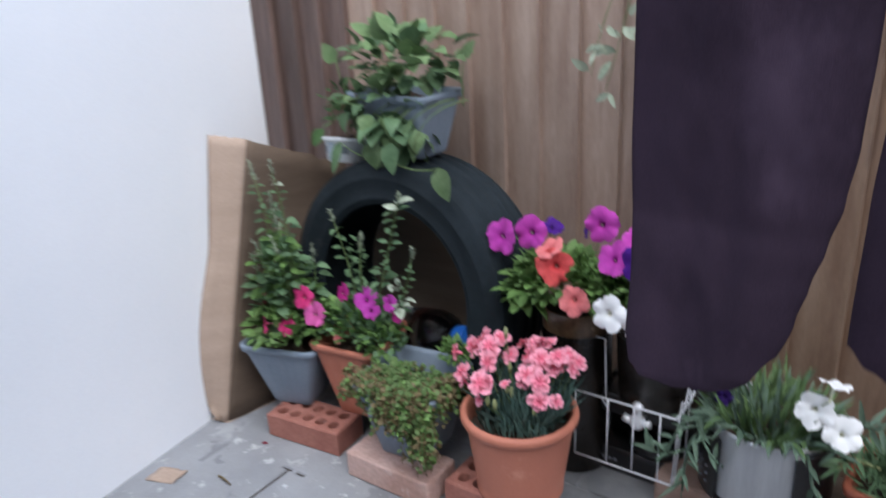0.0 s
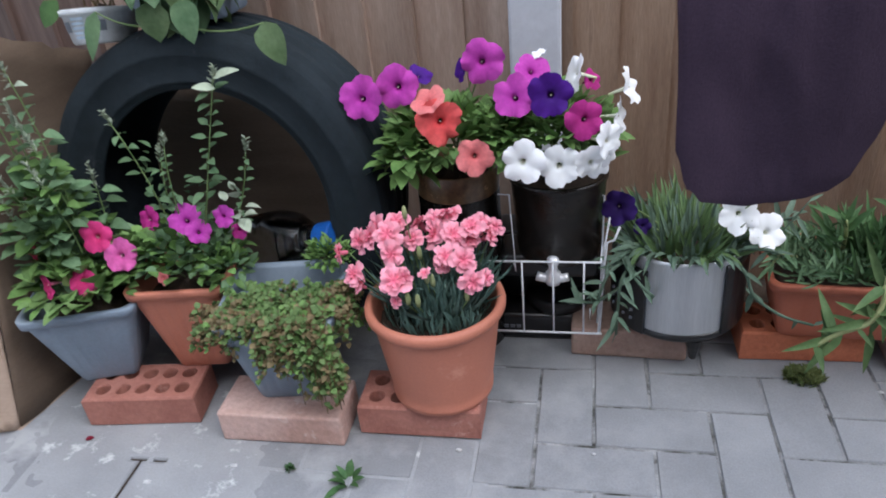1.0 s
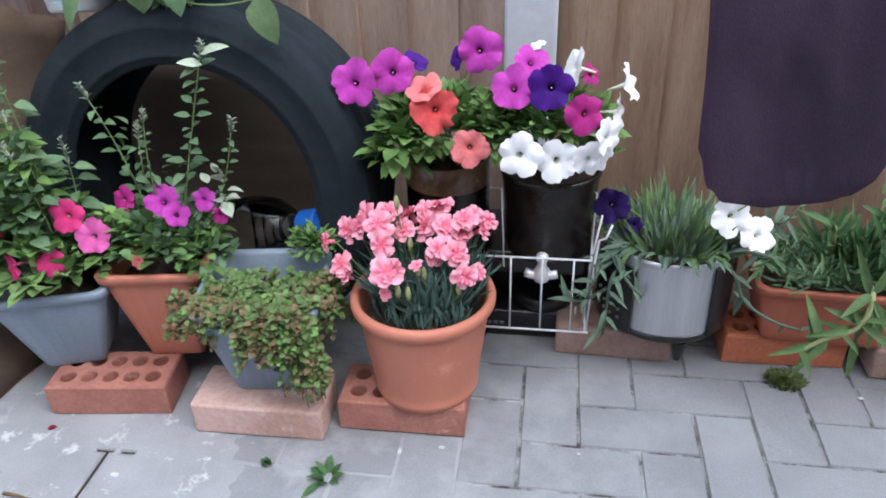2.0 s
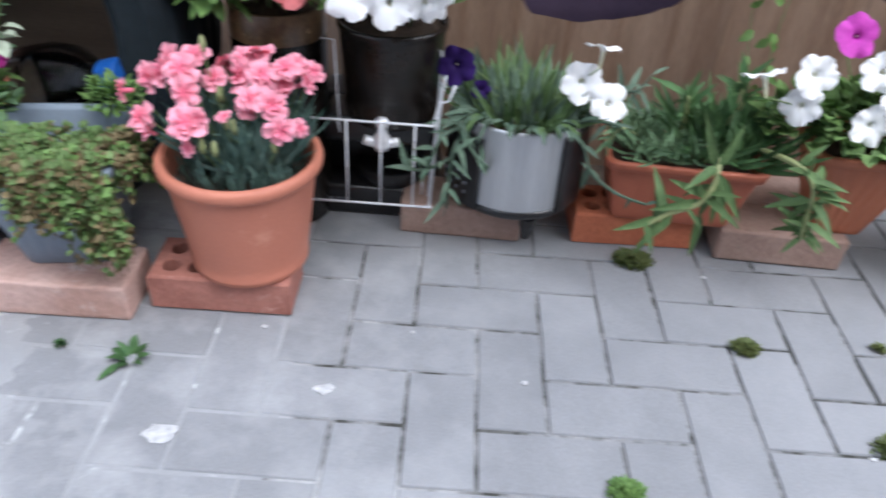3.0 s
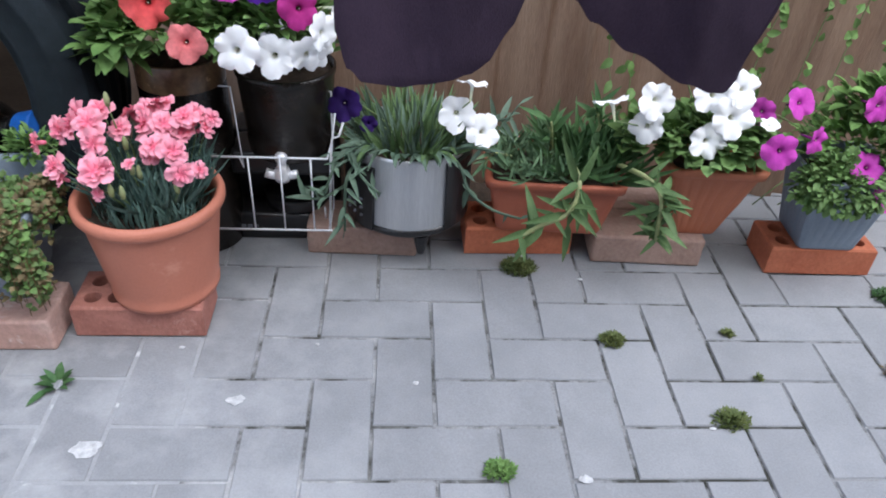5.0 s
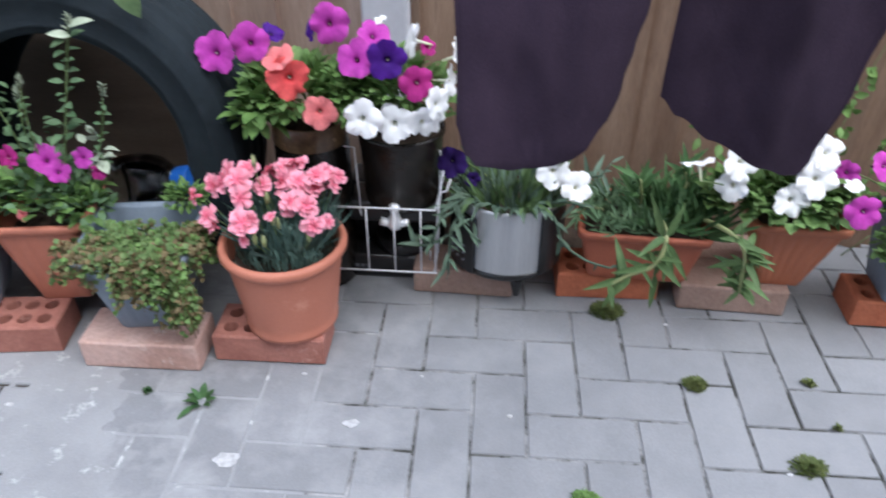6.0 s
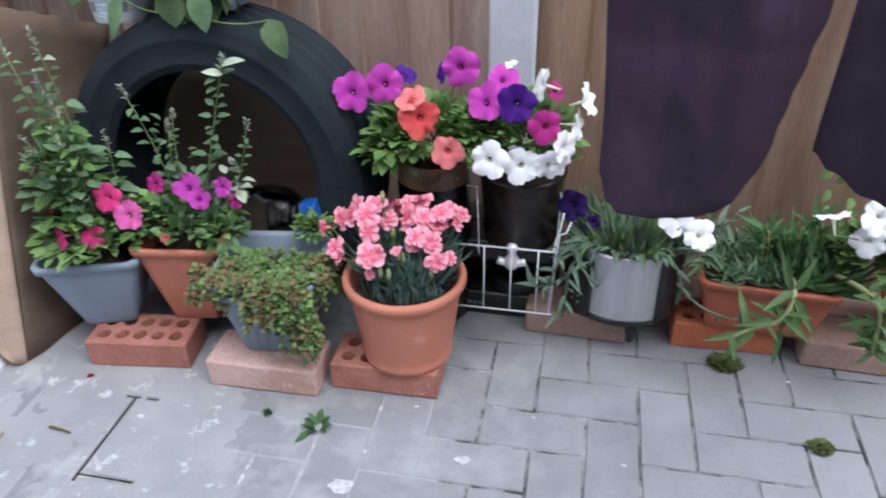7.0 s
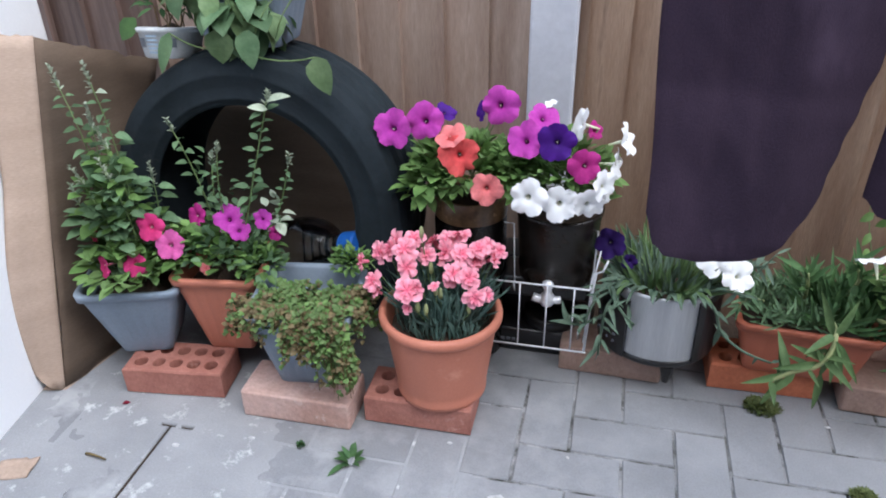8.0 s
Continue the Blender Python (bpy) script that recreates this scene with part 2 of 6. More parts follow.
# ---- builders ----
class Geo:
    """Plain vertex and face lists, made into one mesh."""

    def __init__(self):
        self.v, self.f = [], []

    def add(self, verts, faces):
        n = len(self.v)
        self.v += [tuple(p) for p in verts]
        self.f += [tuple(i + n for i in q) for q in faces]

    def mesh(self, name, mat, smooth=True):
        me = bpy.data.meshes.new(name)
        me.from_pydata(self.v, [], self.f)
        me.materials.append(mat)
        me.polygons.foreach_set("use_smooth", [smooth] * len(me.polygons))
        me.update()
        return me


def thing(name, label, category, at=(0, 0, 0), rz=0.0, group="", kind="", m=None):
    ob = new(name)
    ob.empty_display_size = 0.05
    ob.matrix_world = m if m else pose(*at, 0, 0, rz)
    return tagged(ob, label, category, group, kind)


def part(name, src, mat, parent, label="", smooth=True, kind=""):
    """Links a Geo, a bmesh or a mesh as one mesh object under a thing or a part."""
    if isinstance(src, Geo):
        me = src.mesh(name, mat, smooth)
    elif isinstance(src, bmesh.types.BMesh):
        me = bpy.data.meshes.new(name)
        src.to_mesh(me)
        src.free()
        me.materials.append(mat)
        me.polygons.foreach_set("use_smooth", [smooth] * len(me.polygons))
    else:
        me = src
    ob = new(name, me)
    ob.parent = parent
    return tagged(ob, label, "", "", kind)


def lathe(g, prof, n=48, c=(0, 0, 0), axis="z"):
    """Revolves the profile of (radius, height) pairs."""
    vs, fs = [], []
    for r, h in prof:
        for k in range(n):
            a = 2 * math.pi * k / n
            p = (r * math.cos(a), r * math.sin(a), h)
            if axis == "y":
                p = (p[0], p[2], p[1])
            if axis == "x":
                p = (p[2], p[0], p[1])
            vs.append((p[0] + c[0], p[1] + c[1], p[2] + c[2]))
    for i in range(len(prof) - 1):
        for k in range(n):
            q = (i * n + k, i * n + (k + 1) % n, (i + 1) * n + (k + 1) % n, (i + 1) * n + k)
            fs.append(q)
    g.add(vs, fs)


def tube(g, pts, r0, r1=None, n=6):
    """A tapered tube along the points."""
    r1 = r0 if r1 is None else r1
    pts = [Vector(p) for p in pts]
    vs, fs = [], []
    side = None
    for i, p in enumerate(pts):
        d = (pts[min(i + 1, len(pts) - 1)] - pts[max(i - 1, 0)]).normalized()
        if side is None:
            side = d.orthogonal().normalized()
        side = (side - d * side.dot(d)).normalized()
        up = d.cross(side)
        r = r0 + (r1 - r0) * i / max(len(pts) - 1, 1)
        for k in range(n):
            a = 2 * math.pi * k / n
            vs.append(p + side * (r * math.cos(a)) + up * (r * math.sin(a)))
    for i in range(len(pts) - 1):
        for k in range(n):
            fs.append((i * n + k, i * n + (k + 1) % n, (i + 1) * n + (k + 1) % n, (i + 1) * n + k))
    fs.append(tuple(range(n))[::-1])
    fs.append(tuple((len(pts) - 1) * n + k for k in range(n)))
    g.add(vs, fs)


def arc(a, b, sag=0.0, n=6, side=(0, 0, 1)):
    """Points from a to b, bowed by sag along side."""
    a, b, s = Vector(a), Vector(b), Vector(side)
    return [a.lerp(b, i / (n - 1)) + s * (sag * 4 * (i / (n - 1)) * (1 - i / (n - 1))) for i in range(n)]


def box(g, x0, x1, y0, y1, z0, z1, c=0.0):
    """A block with chamfered edges."""
    bm = bmesh.new()
    bmesh.ops.create_cube(bm, size=1)
    for v in bm.verts:
        v.co = Vector((x0 if v.co.x < 0 else x1, y0 if v.co.y < 0 else y1, z0 if v.co.z < 0 else z1))
    if c:
        bmesh.ops.bevel(bm, geom=bm.edges[:], offset=c, segments=2, profile=0.6, affect="EDGES")
    bm.verts.index_update()
    g.add([v.co[:] for v in bm.verts], [[v.index for v in f.verts] for f in bm.faces])
    bm.free()


def rounded_rect(w, d, r, n=6):
    pts = []
    for cx, cy, a0 in ((w / 2 - r, d / 2 - r, 0), (-w / 2 + r, d / 2 - r, 90), (-w / 2 + r, -d / 2 + r, 180), (w / 2 - r, -d / 2 + r, 270)):
        for k in range(n):
            a = radians(a0 + 90 * k / (n - 1))
            pts.append(Vector((cx + r * math.cos(a), cy + r * math.sin(a), 0)))
    out = []
    for i, p in enumerate(pts):
        q = pts[(i + 1) % len(pts)]
        k = max(1, int((q - p).length / 0.006))
        out += [p.lerp(q, j / k) for j in range(k)]
    return out


def square_planter(name, label, at, rz, bottom, top, h, mat, category="planter", rib=0.0012, wall=0.004, tilt=(0, 0), soil=0.8, group="planters by the fence"):
    """A tapered four-sided planter with a folded rim, fluted sides and soil; sizes are (across, deep)."""
    ob = thing(name, label, category, m=pose(*at, tilt[0], tilt[1], rz), group=group)

    def loop(w, d, z, flute=0.0):
        out = []
        ring = rounded_rect(w, d, min(w, d) * 0.11)
        per = len(ring)
        m = 168
        for k in range(m):
            f = k * per / m
            p = ring[int(f) % per].lerp(ring[(int(f) + 1) % per], f - int(f))
            s = 1 - flute * (1 if (k % 6) < 2 else 0) / max(p.length, 0.01)
            out.append((p.x * s, p.y * s, z))
        return out

    rows = [loop(bottom[0] * 0.96, bottom[1] * 0.96, 0.0)]
    for i in range(9):
        f = i / 8
        w, d = bottom[0] + (top[0] - bottom[0]) * f, bottom[1] + (top[1] - bottom[1]) * f
        rows.append(loop(w, d, 0.004 + f * (h - 0.022), rib if 0 < i < 8 else 0))
    m = len(rows[0])
    g = Geo()
    fl = [q for i in range(len(rows) - 1) for k in range(m) for q in [(i * m + k, i * m + (k + 1) % m, (i + 1) * m + (k + 1) % m, (i + 1) * m + k)]]
    g.add([p for r in rows for p in r], fl + [tuple(range(m))[::-1]])
    part("body", g, mat, ob)
    g = Geo()
    w, d = top
    rows = [loop(w, d, h - 0.018), loop(w + 0.014, d + 0.014, h - 0.016), loop(w + 0.018, d + 0.018, h - 0.002), loop(w + 0.014, d + 0.014, h + 0.001),
            loop(w - 0.004, d - 0.004, h), loop(w - 0.010, d - 0.010, h - 0.006), loop(bottom[0] + (w - bottom[0]) * 0.66 - 0.014, bottom[1] + (d - bottom[1]) * 0.66 - 0.014, h * 0.62)]
    fl = [q for i in range(len(rows) - 1) for k in range(m) for q in [(i * m + k, i * m + (k + 1) % m, (i + 1) * m + (k + 1) % m, (i + 1) * m + k)]]
    g.add([p for r in rows for p in r], fl)
    part("rim", g, mat, ob)
    soil_part(ob, loop(bottom[0] + (top[0] - bottom[0]) * soil - 0.012, bottom[1] + (top[1] - bottom[1]) * soil - 0.012, 0), h * soil)
    return ob


def soil_part(ob, ring, z, mat=None):
    g = Geo()
    n = len(ring)
    vs, fs = [], []
    for i in range(5):
        f = 1 - i * 0.24
        for p in ring:
            q = Vector((p[0] * f, p[1] * f, 0))
            vs.append((q.x, q.y, z + 0.010 * noise.noise(q * 60) + 0.006 * i))
    for i in range(4):
        fs += [(i * n + k, i * n + (k + 1) % n, (i + 1) * n + (k + 1) % n, (i + 1) * n + k) for k in range(n)]
    fs.append(tuple(4 * n + k for k in range(n)))
    g.add(vs, fs)
    return part("soil", g, mat or M_SOIL, ob, "dark crumbly potting soil")


_open = []


def keep_clear(plant, rows):
    """Blooms push the leaves before them aside."""
    _open.clear()
    for x, y, z, s, mat, face, lab in rows:
        _open.append((Vector((x, y, z)) - plant.location, Vector(face or (0, -1, 0.3)).normalized(), s))


def leaf(g, base, d, up, L, W, droop=0.3, fold=0.25, rows=4, point=1.0):
    """One leaf blade: a folded, drooping strip that narrows to a tip."""
    d, up = Vector(d).normalized(), Vector(up)
    side = d.cross(up)
    if side.length < 1e-4:
        side = d.orthogonal()
    side.normalize()
    nrm = side.cross(d).normalized()
    base = Vector(base)
    for c, face, s in _open:
        q = base + d * (L * 0.6) - c
        h = q.dot(face)
        if -0.012 < h < 0.12 and (q - face * h).length < s * 1.05:
            return
    vs, fs = [], []
    for i in range(rows + 1):
        f = i / rows
        w = W * 0.5 * (math.sin(math.pi * min(1.0, f ** (0.75 * point) * 0.97 + 0.03))) ** 0.8
        c = base + d * (L * f * (1 - 0.25 * droop * f)) - nrm * (droop * L * f * f * 0.5)
        vs += [c + side * w + nrm * (fold * w), c, c - side * w + nrm * (fold * w)]
    for i in range(rows):
        a = 3 * i
        fs += [(a, a + 1, a + 4, a + 3), (a + 1, a + 2, a + 5, a + 4)]
    g.add(vs, fs)


def rand_dir(rng, zmin=-1.0):
    while True:
        v = Vector((rng.uniform(-1, 1), rng.uniform(-1, 1), rng.uniform(-1, 1)))
        if 0.1 < v.length < 1 and v.normalized().z > zmin:
            return v.normalized()


def bush(geos, rng, c, r, n, L, W, zmin=-0.2, fill=0.55, droop=0.4, upness=0.4, point=1.0, weights=None):
    """Scatters leaves through an ellipsoid, facing outwards; geos take turns by weight."""
    c, r = Vector(c), Vector(r)
    for _ in range(n):
        u = rand_dir(rng, zmin)
        k = fill + (1 - fill) * rng.random() ** 0.7
        k *= 1 + 0.25 * noise.noise(u * 2.3 + c * 7)
        p = Vector((c.x + u.x * r.x * k, c.y + u.y * r.y * k, c.z + u.z * r.z * k))
        d = (u + rand_dir(rng) * 0.7 + Vector((0, 0, upness))).normalized()
        s = rng.uniform(0.6, 1.2)
        g = rng.choices(geos, weights)[0]
        leaf(g, p, d, (0.2 * rng.uniform(-1, 1), 0.2 * rng.uniform(-1, 1), 1), L * s, W * s * rng.uniform(0.85, 1.15), droop * rng.uniform(0.3, 1.6), 0.3, 4, point)


_bloom = {}


def petunia_mesh(kind, mat):
    """A trumpet bloom of five fused, ruffled lobes, of unit radius, facing up its own z."""
    key = (kind, mat.name)
    if key in _bloom:
        return _bloom[key]
    rng = random.Random(kind * 7 + 1)
    ph, ru = rng.uniform(0, 6), rng.uniform(0.05, 0.09)
    notch = 0.25 if mat.name.startswith('white') else 0.20
    g = Geo()
    n = 60
    prof = [(0.05, -1.25), (0.08, -0.9), (0.10, -0.55), (0.12, -0.28), (0.19, -0.09), (0.34, -0.01), (0.54, 0.03), (0.74, 0.045), (0.90, 0.04), (1.0, 0.02)]
    vs, fs = [], []
    for r, z in prof:
        for k in range(n):
            a = 2 * math.pi * k / n
            t = max(0.0, (r - 0.3) / 0.7)
            lobe = abs(math.cos(2.5 * a + ph))
            rr = r * (1 + t * (notch * lobe ** 0.6 - notch * 0.6) + t * 0.06 * math.sin(a + kind * 2) + t * 0.04 * math.sin(3 * a + kind * 5))
            zz = z + t * t * (ru * math.sin(7 * a + ph) + 0.05 * math.cos(5 * a + 2 * ph) + 0.09 * math.sin(2 * a + kind)) - 0.02 * t * (1 - lobe)
            rr *= 1 + t * t * (0.07 * noise.noise(Vector((math.cos(a) * 3.5, math.sin(a) * 3.5, kind * 3.1))) + 0.06 * noise.noise(Vector((math.cos(a) * 8, math.sin(a) * 8, kind * 1.3))))
            zz += t * t * 0.07 * noise.noise(Vector((math.cos(a) * 3, math.sin(a) * 3, r * 2 + kind * 1.7))) - 0.02 * t * (1 - lobe) ** 6
            vs.append((rr * math.cos(a), rr * math.sin(a), zz))
    for i in range(len(prof) - 1):
        fs += [(i * n + k, i * n + (k + 1) % n, (i + 1) * n + (k + 1) % n, (i + 1) * n + k) for k in range(n)]
    g.add(vs, fs)
    _bloom[key] = g.mesh("bloom", mat)
    return _bloom[key]


def dianthus_mesh(kind, mat):
    """A small double bloom of fringed, crumpled petals in layers."""
    key = ("d", kind, mat.name)
    if key in _bloom:
        return _bloom[key]
    rng = random.Random(kind + 50)
    g = Geo()
    for R, z0, cup, deep in ((1.22, 0.0, 0.02, 0.30), (0.92, 0.10, 0.20, 0.24), (0.50, 0.20, 0.40, 0.2)):
        ph = rng.uniform(0, 6)
        n = 50
        lob = [rng.uniform(0.82, 1.15) for _ in range(5)]
        vs, fs = [], []
        for j in range(6):
            f = j / 5
            for k in range(n):
                a = 2 * math.pi * k / n
                u = (k / n * 5) % 1.0
                petal = math.sin(math.pi * u) ** 0.45
                rr = R * (0.06 + 0.94 * f) * (1 + f * deep * (petal - 0.85)) * (1 + f * (lob[int(k / n * 5) % 5] - 1)) * (1 + f * f * 0.022 * (1 if k % 2 else -1))
                z = z0 + cup * f * R + f * f * 0.15 * math.sin(7 * a + ph * 3) + f * 0.12 * math.sin(2 * a + ph) - f * 0.10 * (1 - petal) + 0.05 * f * rng.uniform(-1, 1)
                b = a + ph
                vs.append((rr * math.cos(b), rr * math.sin(b), z))
        for j in range(5):
            fs += [(j * n + k, j * n + (k + 1) % n, (j + 1) * n + (k + 1) % n, (j + 1) * n + k) for k in range(n)]
        g.add(vs, fs)
    lathe(g, [(0.05, -1.0), (0.2, -0.95), (0.26, -0.5), (0.24, -0.05), (0.12, 0.1)], 10)
    _bloom[key] = g.mesh("bloom", mat)
    return _bloom[key]


def stamen_mesh():
    if "s" not in _bloom:
        g = Geo()
        lathe(g, [(0.0, -0.25), (0.025, -0.22), (0.03, -0.14), (0.04, -0.09), (0.03, -0.05), (0.0, 0.0)], 10)
        _bloom["s"] = g.mesh("stamen", M_STAMEN)
    return _bloom["s"]


def bloom(plant, me, at, facing, size, rz=0.0, label=""):
    """Hangs a bloom on its plant (whose origin is the world's), facing a direction."""
    ob = part("bloom", me, None, plant, label)
    q = Vector(facing).to_track_quat("Z", "Y")
    ob.matrix_basis = Matrix.LocRotScale(Vector(at), q @ Euler((0, 0, rz)).to_quaternion(), Vector((size, size, size)))
    return ob


def plant_root(name, label, category, at, group="potted plants"):
    return thing(name, label, category, at, group=group)


def local(ob, p):
    return Vector(p) - ob.location


def flowers(plant, rng, rows, stem_to, stems=True):
    """Blooms of rows (x, y, z, size, material, facing or None), with stalks from the heart of the plant."""
    g = Geo()
    for x, y, z, s, mat, face, lab in rows:
        p = local(plant, (x, y, z))
        face = Vector(face or (rng.uniform(-0.25, 0.25), -1, rng.uniform(0.15, 0.5))).normalized()
        made = bloom(plant, petunia_mesh(rng.randrange(4), mat), p, face, s, rng.uniform(0, 6), lab)
        if s > 0.02:
            part("stamen", stamen_mesh(), None, made)
        root = local(plant, stem_to) + Vector((rng.uniform(-0.03, 0.03), rng.uniform(-0.02, 0.02), 0))
        tube(g, arc(root, p - face * s * 1.2, 0.01, 6), 0.0018, 0.0014, 5)
    part("stalk", g, M_STEM, plant, "", True, "stuff")

# ---- setting ----
g = Geo()
g.add([(-300, -300, -0.0035), (300, -300, -0.0035), (300, 300, -0.0035), (-300, 300, -0.0035)], [(0, 1, 2, 3)])
ground = new("ground", g.mesh("ground", M_SAND))
tagged(ground, "sandy ground between the paving blocks", "ground", kind="structure")

# cement skim smeared over the paving by the house wall
M_SKIM = material("cement_skim", (0.275, 0.28, 0.292), (0.345, 0.35, 0.362), 0.92, 6, 260, 0.4, mottle=0.22, c3=(0.50, 0.505, 0.51), spot=17, spot_at=0.58)
g = Geo()
nx, ny = 190, 200
vs = []
for j in range(ny):
    for i in range(nx):
        x, y = -1.62 + 1.05 * i / (nx - 1), -0.62 + 1.05 * j / (ny - 1)
        n = noise.noise(Vector((x * 5, y * 5, 3))) + 0.6 * noise.noise(Vector((x * 14, y * 14, 8))) + 0.35 * noise.noise(Vector((x * 45, y * 45, 1)))
        h = -0.0024 + 0.0029 * min(1.0, max(0.0, (-0.66 - x) / 0.42)) + 0.0012 * n
        if (abs(x + 1.2) < 0.006 and -0.325 < y < -0.10) or (abs(y + 0.3) < 0.006 and -1.30 < x < -1.09) or (abs(y + 0.1) < 0.005 and (-1.222 < x < -1.19 or -1.176 < x < -1.148)):
            h = -0.006
        vs.append((x, y, min(h, 0.0016)))
g.add(vs, [(j * nx + i, j * nx + i + 1, (j + 1) * nx + i + 1, (j + 1) * nx + i) for j in range(ny - 1) for i in range(nx - 1)])
skim = new("ground_skim", g.mesh("ground_skim", M_SKIM))
tagged(skim, "pale cement skim smeared over the paving blocks", "cement", kind="structure")
g = Geo()
tube(g, arc((-1.2, -0.315, -0.0022), (-1.2, -0.105, -0.0022), 0.0, 12), 0.0027, 0.0016, 6)
tube(g, arc((-1.29, -0.3, -0.0022), (-1.1, -0.3, -0.0022), 0.0, 12), 0.0020, 0.0010, 6)
tube(g, arc((-1.219, -0.101, -0.0030), (-1.193, -0.1, -0.0030), 0.0, 6), 0.0016, 0.0010, 6)
tube(g, arc((-1.173, -0.1, -0.0030), (-1.150, -0.099, -0.0030), 0.0, 6), 0.0015, 0.0008, 6)
crack = new("ground_joint", g.mesh("ground_joint", M_SOIL))
tagged(crack, "dark open joints between the paving blocks", "joint", kind="structure")

# white house wall, its end a little behind the carton
g = Geo()
box(g, -0.25, 0.0, -6.0, 0.0, -0.01, 3.2, 0.012)
wall = new("wall_west", g.mesh("wall_west", M_WALL, False))
wall.matrix_world = pose(-1.580, 0.300, 0, 0, 0, 7.4)
tagged(wall, "white rendered house wall beside the fence", "wall", kind="structure")
# Unseen brown wall, added to cut low light and deepen the shade.
g = Geo()
box(g, -6.0, 6.0, -0.25, 0.0, -0.01, 4.6, 0.0)
back = new("wall_south", g.mesh("wall_south", M_LIGHT_SCREEN, False))
back.matrix_world = pose(1.5, -3.2, 0)
tagged(back, "unseen brown wall added to hold back low light", "wall", kind="structure")

# Second unseen wall, added to keep out low light from the right.
g = Geo()
box(g, 0.0, 0.2, -3.2, 0.6, -0.01, 2.4, 0.0)
side = new("wall_east", g.mesh("wall_east", M_LIGHT_SCREEN, False))
side.matrix_world = pose(4.3, 0, 0)
tagged(side, "unseen brown wall added to hold back light from the right", "wall", kind="structure")

# fence of upright boards with a concrete post
FENCE = 0.495
fence = thing("fence", "brown upright-board timber fence with a concrete post", "fence", kind="structure")
g = Geo()
box(g, -0.565, -0.468, FENCE - 0.035, FENCE + 0.06, -0.01, 1.95, 0.006)
part("fence_post", g, M_CONCRETE, fence, "pale grey concrete fence post", False)
g = Geo()
box(g, 2.15, 2.25, FENCE - 0.035, FENCE + 0.06, -0.01, 1.95, 0.006)
part("fence_post", g, M_CONCRETE, fence, "pale grey concrete fence post", False)
g = Geo()
box(g, -3.2, 4.2, FENCE + 0.03, FENCE + 0.07, 0.25, 0.33, 0.004)
box(g, -3.2, 4.2, FENCE + 0.03, FENCE + 0.07, 1.45, 1.53, 0.004)
part("rail", g, M_BOARD, fence, "", False)


def board_mesh(w, h, t, mat, seed):
    """A feather-edged board, thicker on one side, its face a little cupped."""
    rng = random.Random(seed)
    g = Geo()
    vs, fs = [], []
    nz, nx = 14, 4
    for j in range(nz):
        z = h * j / (nz - 1)
        for i in range(nx):
            f = i / (nx - 1)
            x = (f - 0.5) * w + 0.0012 * noise.noise(Vector((seed, z * 3, f)))
            y = -t * (0.25 + 0.75 * f) + 0.0015 * noise.noise(Vector((f * 2, z * 2, seed)))
            vs.append((x, y, z))
        vs += [((0.5) * w, 0.002, z), ((-0.5) * w, 0.002, z)]
    m = nx + 2
    for j in range(nz - 1):
        for i in range(m):
            fs.append((j * m + i, j * m + (i + 1) % m, (j + 1) * m + (i + 1) % m, (j + 1) * m + i))
    g.add(vs, fs + [tuple(range(m))[::-1], tuple((nz - 1) * m + i for i in range(m))])
    return g.mesh("board", mat, False)


boards = [board_mesh(0.0995, 1.87, 0.020, M_BOARD, s) for s in range(5)]
pale_boards = [board_mesh(0.0995, 1.87, 0.020, M_BOARD_PALE, s) for s in range(5)]
dark_boards = [board_mesh(0.0995, 1.87, 0.024, M_BOARD_DARK, s) for s in range(3)]
rb = random.Random(5)
for i in range(46):
    x = -2.38 + i * 0.0985
    if -0.60 < x < -0.43:
        continue
    ob = part("board", (boards if x > -0.5 else pale_boards)[rb.randrange(5)] if x > -1.40 else dark_boards[rb.randrange(3)], None, fence)
    ob.location = (x, FENCE + 0.024 + rb.uniform(-0.002, 0.002), -0.008)
narrow = part("board", boards[2], None, fence)
narrow.matrix_basis = Matrix.LocRotScale(Vector((-0.462, FENCE + 0.026, -0.008)), None, Vector((0.3, 1, 1)))

# dark uneven strip added along the foot of the fence
g = Geo()
nx, ny = 120, 8
vs = []
for j in range(ny):
    for i in range(nx):
        x, f = -0.45 + 0.80 * i / (nx - 1), j / (ny - 1)
        y = 0.405 + 0.012 * noise.noise(Vector((x * 14, 2, 0))) * (1 - f) + f * (FENCE + 0.012 - 0.405)
        vs.append((x, y, -0.004 + 0.022 * f ** 0.7 + 0.006 * noise.noise(Vector((x * 40, y * 40, 1))) * math.sin(math.pi * min(1, f + 0.1))))
g.add(vs, [(j * nx + i, j * nx + i + 1, (j + 1) * nx + i + 1, (j + 1) * nx + i) for j in range(ny - 1) for i in range(nx - 1)])
foot_strip = new("soil_strip", g.mesh("soil_strip", M_SOIL))
tagged(foot_strip, "dark uneven strip added along the fence foot", "soil", kind="structure")

# ---- carton against the wall ----
carton = thing("cardboard_box", "opened brown cardboard carton leaning between wall and tyre", "box", (-1.50, -0.04, 0.0))


